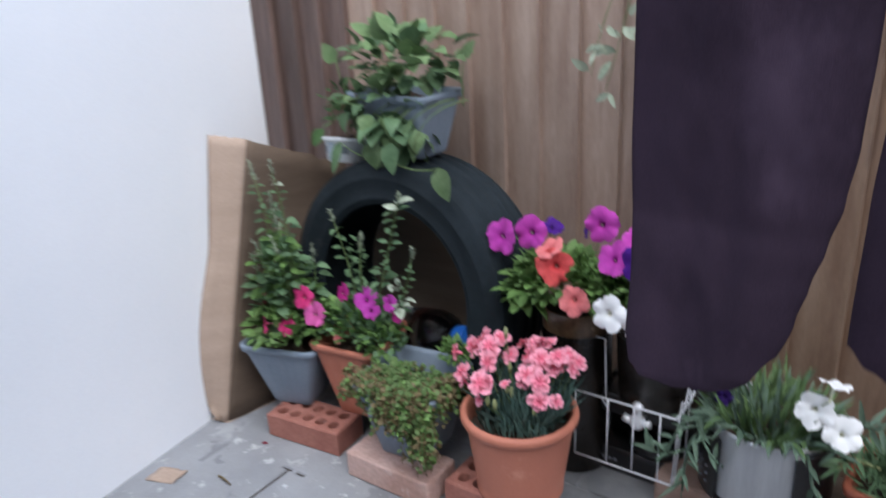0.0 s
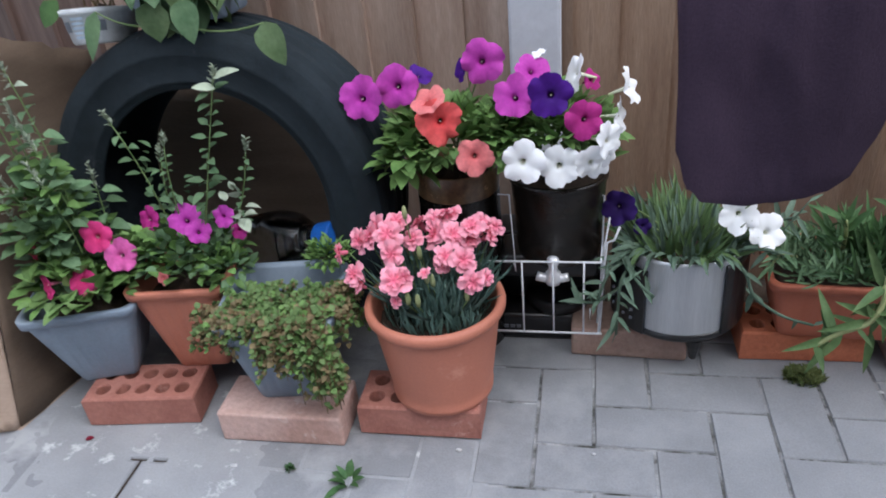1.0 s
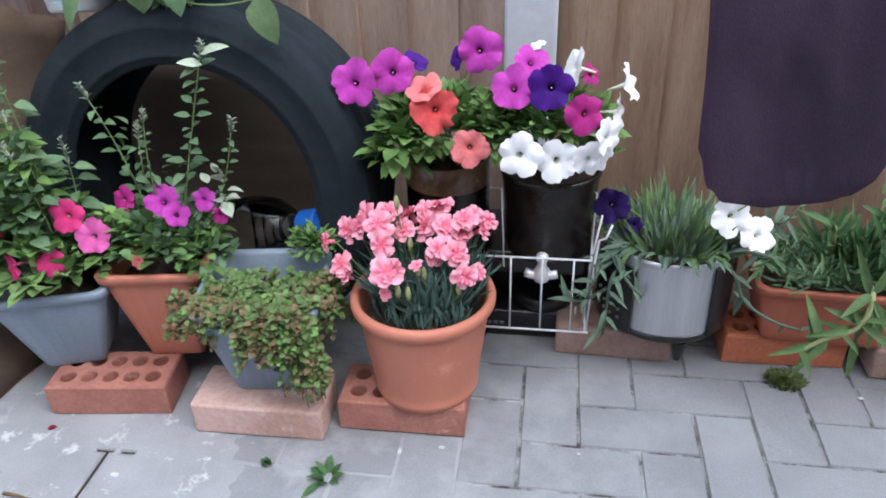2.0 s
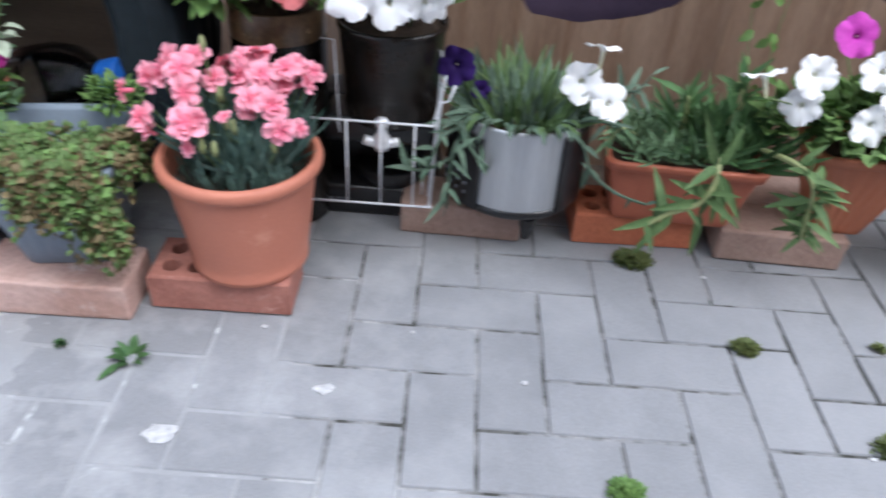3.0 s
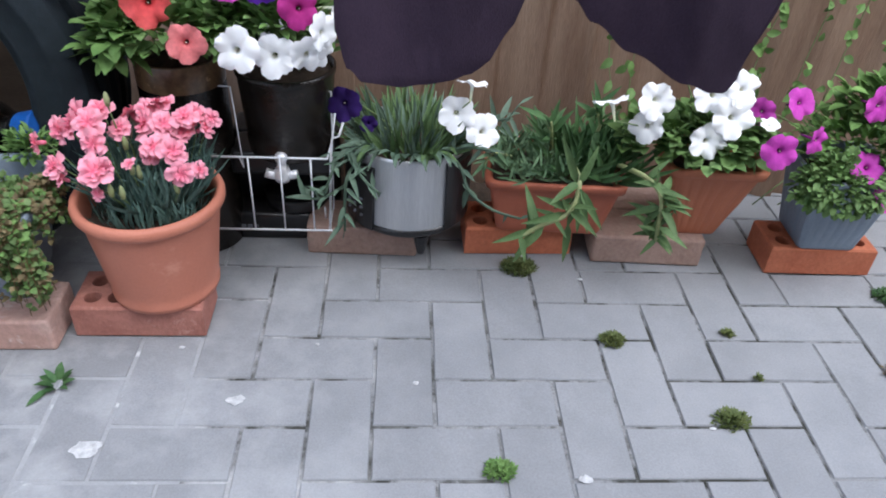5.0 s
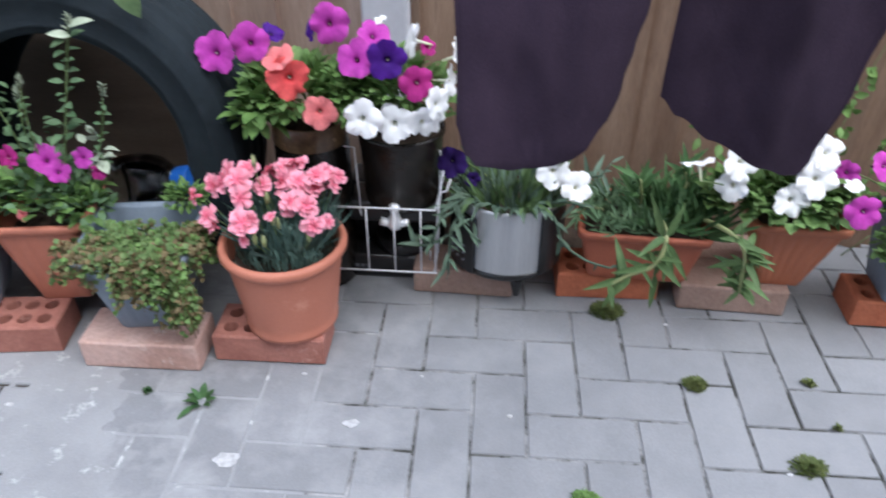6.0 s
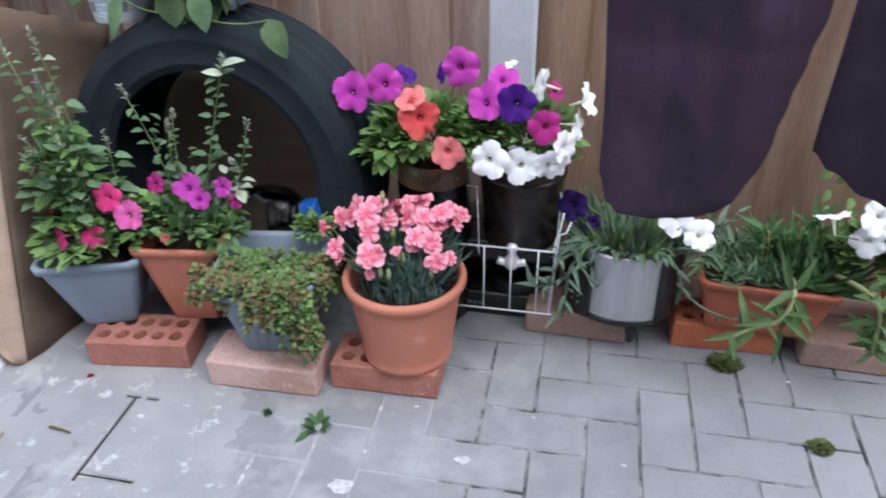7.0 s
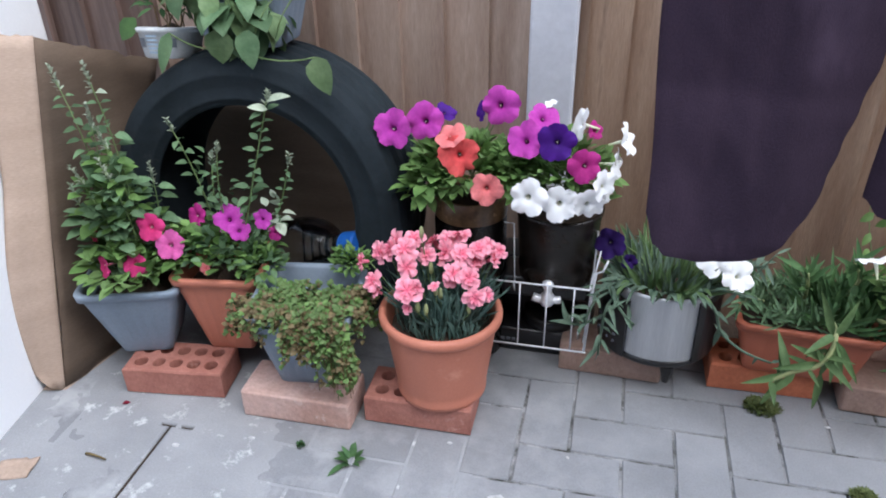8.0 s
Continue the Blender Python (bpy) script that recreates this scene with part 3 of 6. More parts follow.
def sheet(g, quad, t, nu=12, nv=12, wav=0.004, jag=0.0, seed=0, warp=None):
    """A slightly wavy sheet of thickness t over four corners (a, b along the foot; d, c along the top)."""
    a, b, c, d = [Vector(p) for p in quad]
    nrm = (b - a).cross(d - a).normalized()
    vs = []
    for s in (0, 1):
        for j in range(nv + 1):
            for i in range(nu + 1):
                u, v = i / nu, j / nv
                p = a.lerp(b, u).lerp(d.lerp(c, u), v)
                p += nrm * (wav * noise.noise(Vector((u * 2 + seed, v * 2, 3))) - s * t)
                if j == nv and jag:
                    p += (d - a).normalized() * jag * noise.noise(Vector((u * 9, seed, 1)))
                vs.append(p + warp(u, v) if warp else p)
    m, k = nu + 1, (nu + 1) * (nv + 1)
    fs = []
    for j in range(nv):
        for i in range(nu):
            q = (j * m + i, j * m + i + 1, (j + 1) * m + i + 1, (j + 1) * m + i)
            fs += [q, tuple(x + k for x in q[::-1])]
    rim = [i for i in range(nu)] + [j * m + nu for j in range(nv)] + [nv * m + i for i in range(nu, 0, -1)] + [j * m for j in range(nv, 0, -1)]
    for x, y in zip(rim, rim[1:] + rim[:1]):
        fs.append((x, x + k, y + k, y))
    g.add(vs, fs)


def cw(x, y, z):
    return (x + 1.50, y + 0.04, z)


def bulge(u, v):
    """The wall side of the flap bellies forward low down and its foot corner is rounded off."""
    free = 1 - u
    z = 0.73 * v
    return Vector((0.030 * free * max(0.0, 1 - z / 0.05) ** 2, -0.034 * free * math.sin(math.pi * min(1.0, v / 0.62)) ** 1.2, 0.014 * free * free * max(0.0, 1 - z / 0.05)))


g = Geo()
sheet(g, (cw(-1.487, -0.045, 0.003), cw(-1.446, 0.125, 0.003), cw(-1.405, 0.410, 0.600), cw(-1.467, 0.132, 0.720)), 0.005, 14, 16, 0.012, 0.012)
part("back_panel", g, M_CARD_SHADE, carton, "inner face coloured dark brown for shade, with a torn top edge")
g = Geo()
sheet(g, (cw(-1.531, -0.070, 0.002), cw(-1.488, -0.047, 0.003), cw(-1.468, 0.130, 0.722), cw(-1.543, 0.076, 0.736)), 0.005, 10, 30, 0.005, 0.006, 4, bulge)
part("side_flap", g, M_CARD, carton, "pale brown side of the carton")
g = Geo()
sheet(g, (cw(-1.538, -0.064, 0.002), cw(-1.484, -0.050, 0.001), cw(-1.450, 0.118, 0.002), cw(-1.525, 0.100, 0.002)), 0.002, 8, 8, 0.002, 0.0, 8)
part("bottom_flap", g, M_CARD, carton, "pale brown folded foot of the carton")

# Panel behind the tyre, its colour darkened for the shade in the hole.
g = Geo()
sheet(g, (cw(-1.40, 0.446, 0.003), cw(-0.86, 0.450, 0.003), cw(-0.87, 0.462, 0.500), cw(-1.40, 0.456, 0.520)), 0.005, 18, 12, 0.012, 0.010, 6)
part("rear_panel", g, M_CARD_SHADE, carton, "inner face standing behind the tyre, coloured dark brown for shade")

# ---- tyre leaning on the fence ----
tyre = thing("car_tyre", "worn black car tyre leaning upright on the fence", "tyre", m=pose(-1.102, 0.297, 0.341, -4.5, 0, -2))
R, RI, HW = 0.341, 0.228, 0.106
g = Geo()
tread = []
for i in range(25):
    y = -HW * 0.86 + 2 * HW * 0.86 * i / 24
    crown = R - 0.012 * (y / HW) ** 2 - 0.010 * abs(y / HW) ** 6
    groove = 0.008 if i in (4, 5, 9, 10, 14, 15, 19, 20) else 0.0
    tread.append((crown - groove, y))
lathe(g, tread, 120, axis="y")
part("tread", g, M_RUBBER, tyre, "worn tread with four grooves", False)
for s in (-1, 1):
    g = Geo()
    lathe(g, [(R - 0.0131, s * HW * 0.858), (R - 0.018, s * HW * 0.90), (R - 0.030, s * HW * 0.95), (R - 0.045, s * HW * 1.0), (R - 0.047, s * HW * 1.012), (R - 0.052, s * HW * 1.012), (R - 0.054, s * HW * 1.0),
              (R - 0.070, s * HW * 0.99), (RI + 0.022, s * HW * 0.94), (RI + 0.020, s * HW * 0.955), (RI + 0.014, s * HW * 0.955), (RI + 0.012, s * HW * 0.92),
              (RI + 0.004, s * HW * 0.90), (RI, s * HW * 0.86), (RI + 0.004, s * HW * 0.80), (RI + 0.03, s * HW * 0.82), (R - 0.05, s * HW * 0.86), (R - 0.028, s * HW * 0.6), (R - 0.026, 0.0)], 120, axis="y")
    part("sidewall", g, M_RUBBER, tyre, "black sidewall with raised rings")

# ---- bottle lying in the tyre ----
bottle = thing("water_bottle", "large clear plastic water bottle with blue cap in the tyre", "bottle",
               m=Matrix.Translation((-1.168, 0.300, 0.189)) @ Vector((0.300, -0.105, 0.110)).to_track_quat("X", "Z").to_matrix().to_4x4())
g = Geo()
prof = [(0.0, 0.0), (0.055, 0.002), (0.068, 0.012)]
for i in range(9):
    prof += [(0.070, 0.02 + i * 0.018), (0.066, 0.028 + i * 0.018)]
prof += [(0.069, 0.19), (0.060, 0.225), (0.040, 0.255), (0.024, 0.275), (0.021, 0.285), (0.025, 0.288), (0.025, 0.293), (0.020, 0.296), (0.020, 0.315)]
lathe(g, prof, 40, axis="x")
ob = part("bottle_body", g, M_CLEAR, bottle, "clear ribbed plastic")
ob.visible_shadow = False
g = Geo()
lathe(g, [(0.0285, 0.294), (0.0295, 0.296), (0.0295, 0.334), (0.0280, 0.338), (0.0, 0.339)], 36, axis="x")
part("cap", g, M_CAP, bottle, "blue screw cap", False)

# ---- planters and pots ----
planter_a = square_planter("square_planter", "blue-grey plastic square planter standing on a brick", (-1.338, 0.090, 0.0655), 17, (0.108, 0.110), (0.195, 0.190), 0.178, M_GREY_PL)
planter_b = square_planter("square_planter", "terracotta plastic square planter on a red brick", (-1.152, 0.138, 0.0655), 8, (0.102, 0.105), (0.170, 0.175), 0.200, M_TERRA)
planter_c = square_planter("square_planter", "blue-grey plastic square planter on a pale brick", (-0.943, 0.074, 0.0655), 8, (0.125, 0.128), (0.196, 0.196), 0.186, M_GREY_PL, soil=0.66)
planter_e = square_planter("square_planter", "terracotta fluted square planter on a pale brick", (0.342, 0.288, 0.0655), -3, (0.085, 0.09), (0.174, 0.155), 0.168, M_TERRA_O, rib=0.0022)
planter_f = square_planter("square_planter", "blue-grey square planter on an orange brick", (0.598, 0.252, 0.0655), -2, (0.118, 0.115), (0.165, 0.160), 0.17, M_GREY_PL)
planter_g = square_planter("window_planter", "blue-grey oblong planter standing on top of the tyre", (-1.105, 0.312, 0.685), -3, (0.165, 0.10), (0.225, 0.140), 0.145, M_GREY_PL)
trough = square_planter("window_trough", "orange terracotta oblong trough resting on two bricks", (0.040, 0.303, 0.0655), -3, (0.210, 0.13), (0.255, 0.175), 0.128, M_TERRA_D, rib=0.0008)

pot = thing("flower_pot", "round terracotta plastic flower pot on a perforated brick", "flower pot", m=pose(-0.667, 0.068, 0.0655) @ Matrix.Diagonal((1.03, 1.03, 0.99, 1)), group="planters by the fence")
g = Geo()
lathe(g, [(0.0, 0.0), (0.082, 0.0), (0.087, 0.003), (0.088, 0.013), (0.0865, 0.017), (0.089, 0.035), (0.1000, 0.120), (0.1045, 0.155), (0.106, 0.170)], 72)
part("body", g, M_TERRA, pot)
g = Geo()
lathe(g, [(0.1055, 0.168), (0.110, 0.1685), (0.1135, 0.171), (0.1160, 0.176), (0.1165, 0.182), (0.1150, 0.188), (0.110, 0.192), (0.105, 0.191), (0.102, 0.186), (0.098, 0.170), (0.086, 0.09)], 72)
part("rim", g, M_TERRA, pot, "thick rolled rim")
soil_part(pot, [(0.096 * math.cos(2 * math.pi * k / 60), 0.096 * math.sin(2 * math.pi * k / 60), 0) for k in range(60)], 0.148)

# white tub leaning on the tyre
tub = thing("plastic_tub", "white plastic food tub with printed side on the tyre", "tub", m=pose(-1.286, 0.296, 0.644, -13, 0, 8) @ Matrix.Diagonal((0.98, 0.98, 1.0, 1)))
g = Geo()
lathe(g, [(0.0, 0.0), (0.052, 0.0), (0.056, 0.004), (0.066, 0.050), (0.071, 0.051), (0.072, 0.059), (0.068, 0.061), (0.064, 0.058), (0.056, 0.02)], 48)
part("body", g, M_TUB, tub)
for a0, w, z0, z1 in ((-135, 14, 0.022, 0.040), (-72, 14, 0.022, 0.040)):
    g = Geo()
    vs = []
    for z in (z0, z1):
        for k in range(6):
            a = radians(a0 + w * (k / 5 - 0.5) * 2)
            r = 0.0565 + (z / 0.05) * 0.0100
            vs.append((r * math.cos(a), r * math.sin(a), z))
    g.add(vs, [(k, k + 1, k + 7, k + 6) for k in range(5)])
    part("print", g, M_LABEL, tub, "dark print", False)
for row in range(5):
    g = Geo()
    z0 = 0.010 + row * 0.008
    vs = []
    for z in (z0, z0 + 0.004):
        for k in range(6):
            a = radians(-104 + 24 * (k / 5 - 0.5))
            r = 0.0567 + (z / 0.05) * 0.0100
            vs.append((r * math.cos(a), r * math.sin(a), z))
    g.add(vs, [(k, k + 1, k + 7, k + 6) for k in range(5)])
    part("print", g, M_LABEL_B, tub, "pale blue bar of print", False)
soil_part(tub, [(0.060 * math.cos(2 * math.pi * k / 40), 0.060 * math.sin(2 * math.pi * k / 40), 0) for k in range(40)], 0.044)

# ---- black appliance used as a stand, wire rack before it ----
stand = thing("kitchen_appliance", "black plastic kitchen appliance reused as a plant stand", "appliance", (-0.482, 0.330, 0.0))
g = Geo()
box(g, -0.120, 0.105, -0.040, 0.12, 0.0, 0.062, 0.010)
part("base", g, M_BLACK, stand)
g = Geo()
box(g, -0.115, 0.100, 0.030, 0.115, 0.028, 0.215, 0.012)
part("body", g, M_BLACK, stand)
g = Geo()
lathe(g, [(0.0, 0.028), (0.060, 0.028), (0.064, 0.034), (0.066, 0.050), (0.060, 0.058), (0.050, 0.055), (0.0, 0.052)], 48, (0.010, 0.020, 0.034))
part("drip_tray", g, M_BLACK, stand)
g = Geo()
box(g, -0.10, 0.09, -0.062, 0.03, 0.165, 0.215, 0.012)
part("head", g, M_BLACK, stand)
for k, (w, h) in enumerate(((0.011, 0.012), (0.009, 0.007), (0.009, 0.007), (0.008, 0.007))):
    g = Geo()
    box(g, -0.112 + k * 0.013, -0.112 + k * 0.013 + w, -0.0418, -0.0398, 0.030, 0.030 + h)
    part("print", g, M_PRINT, stand, "small pale bar of print", False)
tap = Geo()
lathe(tap, [(0.0, -0.022), (0.012, -0.020), (0.017, -0.010), (0.014, 0.003), (0.009, 0.009), (0.008, 0.018), (0.011, 0.024), (0.011, 0.033), (0.006, 0.038), (0.0, 0.039)], 24, (0.006, -0.113, 0.208))
tube(tap, arc((-0.024, -0.113, 0.204), (0.034, -0.115, 0.204), -0.005, 7), 0.009, 0.008, 12)
tube(tap, [(0.006, -0.060, 0.200), (0.006, -0.113, 0.200)], 0.007, 0.008, 12)
part("tap", tap, M_CHROME, stand, "chrome spout lever")

rack = thing("wire_rack", "white coated wire basket rack standing before black pots", "rack", (-0.478, 0.195, 0.0))
RX0, RX1, RZ0, RZ1 = -0.125, 0.087, 0.095, 0.248


def wire(pts, r=0.0021):
    g = Geo()
    tube(g, pts, r * 0.8, r * 0.8, 8)
    part("wire", g, M_WIRE, rack)


wire([(RX0, 0, RZ1), (RX1, 0, RZ1)], 0.0026)
wire([(RX0, -0.004, RZ0), (RX1 + 0.004, -0.004, RZ0)], 0.0026)
for x in (RX0, -0.0525, 0.003, 0.0575):
    wire([(x, -0.0035, RZ0 - 0.002), (x, -0.003, RZ1)])
wire([(RX1, -0.002, RZ0), (RX1 + 0.006, 0.0, RZ1), (RX1 + 0.010, 0.002, 0.288), (RX1 + 0.022, 0.004, 0.292), (RX1 + 0.030, 0.004, 0.318)], 0.0026)
wire([(RX1 - 0.004, 0.03, RZ0), (RX1 + 0.004, 0.03, RZ1), (RX1 + 0.014, 0.03, 0.322)], 0.0022)
wire([(RX1, 0, RZ1), (RX1 + 0.004, 0.085, RZ1)], 0.0022)
wire([(RX1 - 0.002, -0.004, RZ0), (RX1, 0.085, RZ0)], 0.0022)
wire([(-0.066, 0.02, 0.215), (-0.072, 0.02, 0.372), (-0.092, 0.02, 0.373)], 0.0017)
wire([(0.088, 0.07, RZ0), (0.092, 0.07, 0.345), (0.080, 0.07, 0.346)], 0.0019)
wire([(-0.066, 0.02, 0.215), (-0.0665, -0.001, 0.247)], 0.0017)
wire([(0.070, 0.075, RZ0), (0.070, 0.080, 0.066)], 0.0022)

# dark see-through tubs that hold the tall petunias
jar_a = thing("plastic_container", "dark cut-down plastic container full of soil", "container", (-0.655, 0.305, 0.0), group="dark flower tubs")
g = Geo()
lathe(g, [(0.0, 0.0), (0.070, 0.0), (0.076, 0.006), (0.078, 0.14), (0.074, 0.17), (0.078, 0.20), (0.077, 0.345)], 56)
part("body", g, M_JAR, jar_a)
g = Geo()
lathe(g, [(0.077, 0.345), (0.0775, 0.349), (0.077, 0.392), (0.075, 0.395), (0.073, 0.390), (0.071, 0.36)], 56)
part("rim", g, M_JARTOP, jar_a, "clear rim with brown soil behind it")
soil_part(jar_a, [(0.074 * math.cos(2 * math.pi * k / 40), 0.072 * math.sin(2 * math.pi * k / 40), 0) for k in range(40)], 0.375)
jar_b = thing("plastic_container", "black glossy plastic container on a kitchen appliance", "container", (-0.468, 0.298, 0.215), group="dark flower tubs")
g = Geo()
lathe(g, [(0.0, 0.0), (0.070, 0.0), (0.077, 0.006), (0.080, 0.03), (0.0775, 0.05), (0.080, 0.052), (0.087, 0.155)], 56)
part("body", g, M_JAR, jar_b)
g = Geo()
lathe(g, [(0.087, 0.155), (0.090, 0.157), (0.090, 0.166), (0.086, 0.168), (0.083, 0.14)], 56)
part("rim", g, M_JAR, jar_b)
soil_part(jar_b, [(0.083 * math.cos(2 * math.pi * k / 40), 0.082 * math.sin(2 * math.pi * k / 40), 0) for k in range(40)], 0.152)

# old steel cooker used as a flower pot
cooker = thing("electric_cooker", "old round steel cooker with black base, used as flower pot", "cooker", m=pose(-0.243, 0.310, 0.068) @ Matrix.Diagonal((1.15, 1.15, 1.1, 1)))
g = Geo()
lathe(g, [(0.0, 0.0), (0.080, 0.0), (0.093, 0.004), (0.101, 0.010), (0.105, 0.017), (0.105, 0.022), (0.101, 0.025)], 64)
part("base", g, M_BLACK, cooker, "black plastic foot ring")
g = Geo()
lathe(g, [(0.101, 0.022), (0.1025, 0.028), (0.1005, 0.150), (0.1015, 0.153), (0.1025, 0.158), (0.1015, 0.163), (0.099, 0.162), (0.097, 0.150), (0.094, 0.06)], 72)
part("body", g, M_STEEL, cooker, "dull brushed steel body")
n = 14
for r0, r1, a0, a1, z0, z1 in ((0.103, 0.109, 140, 236, 0.016, 0.138), (0.103, 0.1065, 305, 395, 0.018, 0.150)):
    g = Geo()
    vs, fs = [], []
    for j, (r, z) in enumerate(((r0 - 0.003, z0), (r1, z0), (r1, z1 - 0.004), (r1 - 0.003, z1), (r0 - 0.003, z1))):
        for k in range(n):
            a = radians(a0 + (a1 - a0) * k / (n - 1))
            vs.append((r * math.cos(a), r * math.sin(a), z))
    for j in range(4):
        fs += [(j * n + k, j * n + k + 1, (j + 1) * n + k + 1, (j + 1) * n + k) for k in range(n - 1)]
    fs += [tuple(j * n for j in range(5)), tuple(j * n + n - 1 for j in range(5))[::-1]]
    g.add(vs, fs)
    part("control_panel" if a0 < 200 else "side_panel", g, M_BLACK, cooker, "black plastic panel", False)
for r in range(3):
    for c in range(4):
        a = radians(197 + c * 9)
        p = Vector((0.1095 * math.cos(a), 0.1095 * math.sin(a), 0.040 + r * 0.016))
        g = Geo()
        box(g, p.x - 0.003, p.x + 0.003, p.y - 0.0012, p.y + 0.0012, p.z - 0.0025, p.z + 0.0025)
        part("button", g, M_PRINT, cooker, "", False)
g = Geo()
lathe(g, [(0.0, -0.0365), (0.006, -0.036), (0.008, -0.028), (0.012, -0.010), (0.013, 0.004)], 12, (0.022, -0.082, 0))
part("foot", g, M_BLACK, cooker, "", False)
soil_part(cooker, [(0.097 * math.cos(2 * math.pi * k / 40), 0.097 * math.sin(2 * math.pi * k / 40), 0) for k in range(40)], 0.142)

# ---- trousers on the washing line ----
line = thing("washing_line", "thin grey washing line stretched along the fence", "washing line", (0, 0, 0))
g = Geo()
tube(g, arc((-1.50, -0.20, 1.70), (2.2, 0.45, 1.72), -0.03, 24), 0.002, 0.002, 6)
part("cord", g, M_CABLE, line)
trousers = thing("trousers", "dark purple cotton trousers hanging from the washing line", "trousers", (-0.05, 0.0, 0.5))


def curve_at(pts, x):
    for (a, p), (b, q) in zip(pts, pts[1:]):
        if x <= b:
            f = max(0.0, (x - a) / (b - a))
            f = f * f * (3 - 2 * f)
            return p + (q - p) * f
    return pts[-1][1]


def trouser_leg(left, right, hem, y0, thick, seed, ztop=1.20):
    g = Geo()
    nu, nv = 44, 84
    rows = []
    for j in range(nv):
        s = (j / (nv - 1)) ** 1.3
        ring = []
        for side in (-1, 1):
            for i in range(nu):
                u = i / (nu - 1)
                u = u if side < 0 else 1 - u
                zb = curve_at(hem, u) + (0.012 if side > 0 else 0.0)
                z = zb + s * (ztop - zb)
                xl, xr = curve_at(left, z), curve_at(right, z)
                x = xl + u * (xr - xl)
                bulge = math.sin(math.pi * u) ** 0.6
                fold = 0.022 * noise.noise(Vector((x * 9 + seed, z * 1.6, side))) + 0.004 * noise.noise(Vector((x * 30, z * 5, seed))) + 0.0040 * noise.noise(Vector((x * 11 + z * 5, z * 9 - x * 7, seed + 2))) + 0.0011 * noise.noise(Vector((x * 36 + z * 18, z * 22, seed)))
                y = y0 + (-0.205 - y0) * min(1.0, max(0.0, (z - 0.60) / 0.2))
                ring.append((x + 0.05, y + side * thick * bulge + fold * (0.4 + bulge), z - 0.5))
        rows.append(ring)
    m = 2 * nu
    g.add([p for r in rows for p in r], [(j * m + k, j * m + (k + 1) % m, (j + 1) * m + (k + 1) % m, (j + 1) * m + k) for j in range(nv - 1) for k in range(m)])
    ob = part("trouser_leg", g, M_CLOTH, trousers)


trouser_leg(((0.486, -0.328), (0.683, -0.332), (0.90, -0.343), (1.3, -0.345)), ((0.595, -0.190), (0.608, -0.172), (0.632, -0.157), (0.70, -0.139), (0.74, -0.130), (0.785, -0.119), (0.835, -0.108), (0.90, -0.101), (1.0, -0.098), (1.3, -0.085)),
            ((0, 0.645), (0.07, 0.609), (0.2, 0.595), (0.45, 0.590), (0.65, 0.595), (0.85, 0.612), (1, 0.657)), -0.240, 0.018, 1)
trouser_leg(((0.5, -0.087), (0.70, -0.0875), (0.83, -0.0855), (1.0, -0.078), (1.3, -0.06)), ((0.5, 0.104), (0.591, 0.113), (0.693, 0.136), (0.847, 0.160), (1.3, 0.212)),
            ((0, 0.674), (0.11, 0.651), (0.345, 0.619), (0.67, 0.592), (0.86, 0.577), (0.94, 0.575), (1, 0.590)), -0.195, 0.012, 5)
g = Geo()
nu, nv = 30, 16
vs = []
for side in (-1, 1):
    for j in range(nv):
        z = 1.15 + (1.665 - 1.15) * j / (nv - 1)
        for i in range(nu):
            u = i / (nu - 1)
            x = -0.345 + u * 0.545
            y = -0.205 + side * 0.02 * math.sin(math.pi * u) ** 0.6 * (1 - j / nv) + 0.010 * noise.noise(Vector((x * 8, z * 2, side)))
            y = y + (-0.20 + 0.176 * (x + 1.50) - y) * (j / (nv - 1)) ** 2
            vs.append((x + 0.05, y, z - 0.5))
m = nu * nv
fs = []
for s in (0, 1):
    for j in range(nv - 1):
        fs += [(s * m + j * nu + i, s * m + j * nu + i + 1, s * m + (j + 1) * nu + i + 1, s * m + (j + 1) * nu + i) for i in range(nu - 1)]
g.add(vs, fs)
part("seat_panel", g, M_CLOTH, trousers)

# ---- plants ----


def upright_weed(plant, rng, foot, top, n, L, tip=0.05, stems=None, leaves=None, tips=None):
    """A tall stem with leaves in pairs that shrink upwards, and a pale fuzzy tip."""
    a, b = local(plant, foot), local(plant, top)
    pts = arc(a, b, rng.uniform(-0.02, 0.02), 9, (1, 0.3, 0))
    tube(stems, pts, 0.0020, 0.0010, 6)
    for i in range(n):
        f = 0.12 + 0.86 * i / n
        k = f * (len(pts) - 1)
        p = pts[int(k)].lerp(pts[min(int(k) + 1, len(pts) - 1)], k - int(k))
        ang = i * 2.4 + rng.uniform(-0.4, 0.4)
        s = L * (1.08 - 0.60 * f) * rng.uniform(0.75, 1.25)
        for q in (0, math.pi):
            d = (math.cos(ang + q), math.sin(ang + q), rng.uniform(-0.1, 0.55))
            root = p + Vector(d) * s * 0.25
            tube(stems, [p, root], 0.0008, 0.0006, 4)
            leaf(tips if f > 0.93 else leaves, root, d, (0, -0.5, 1), s * 1.2, s * 0.60, rng.uniform(0.3, 1.0), 0.25, 5, 0.85)
    top_dir = (pts[-1] - pts[-2]).normalized()
    for i in range(int(26 * tip / 0.05)):
        f = i / 26
        d = (rand_dir(rng) * 0.8 + top_dir * 0.9).normalized()
        leaf(tips, pts[-1] + top_dir * tip * (f - 0.4), d, (0, 0, 1), 0.014 * (1.1 - 0.5 * f), 0.006, 0.3)


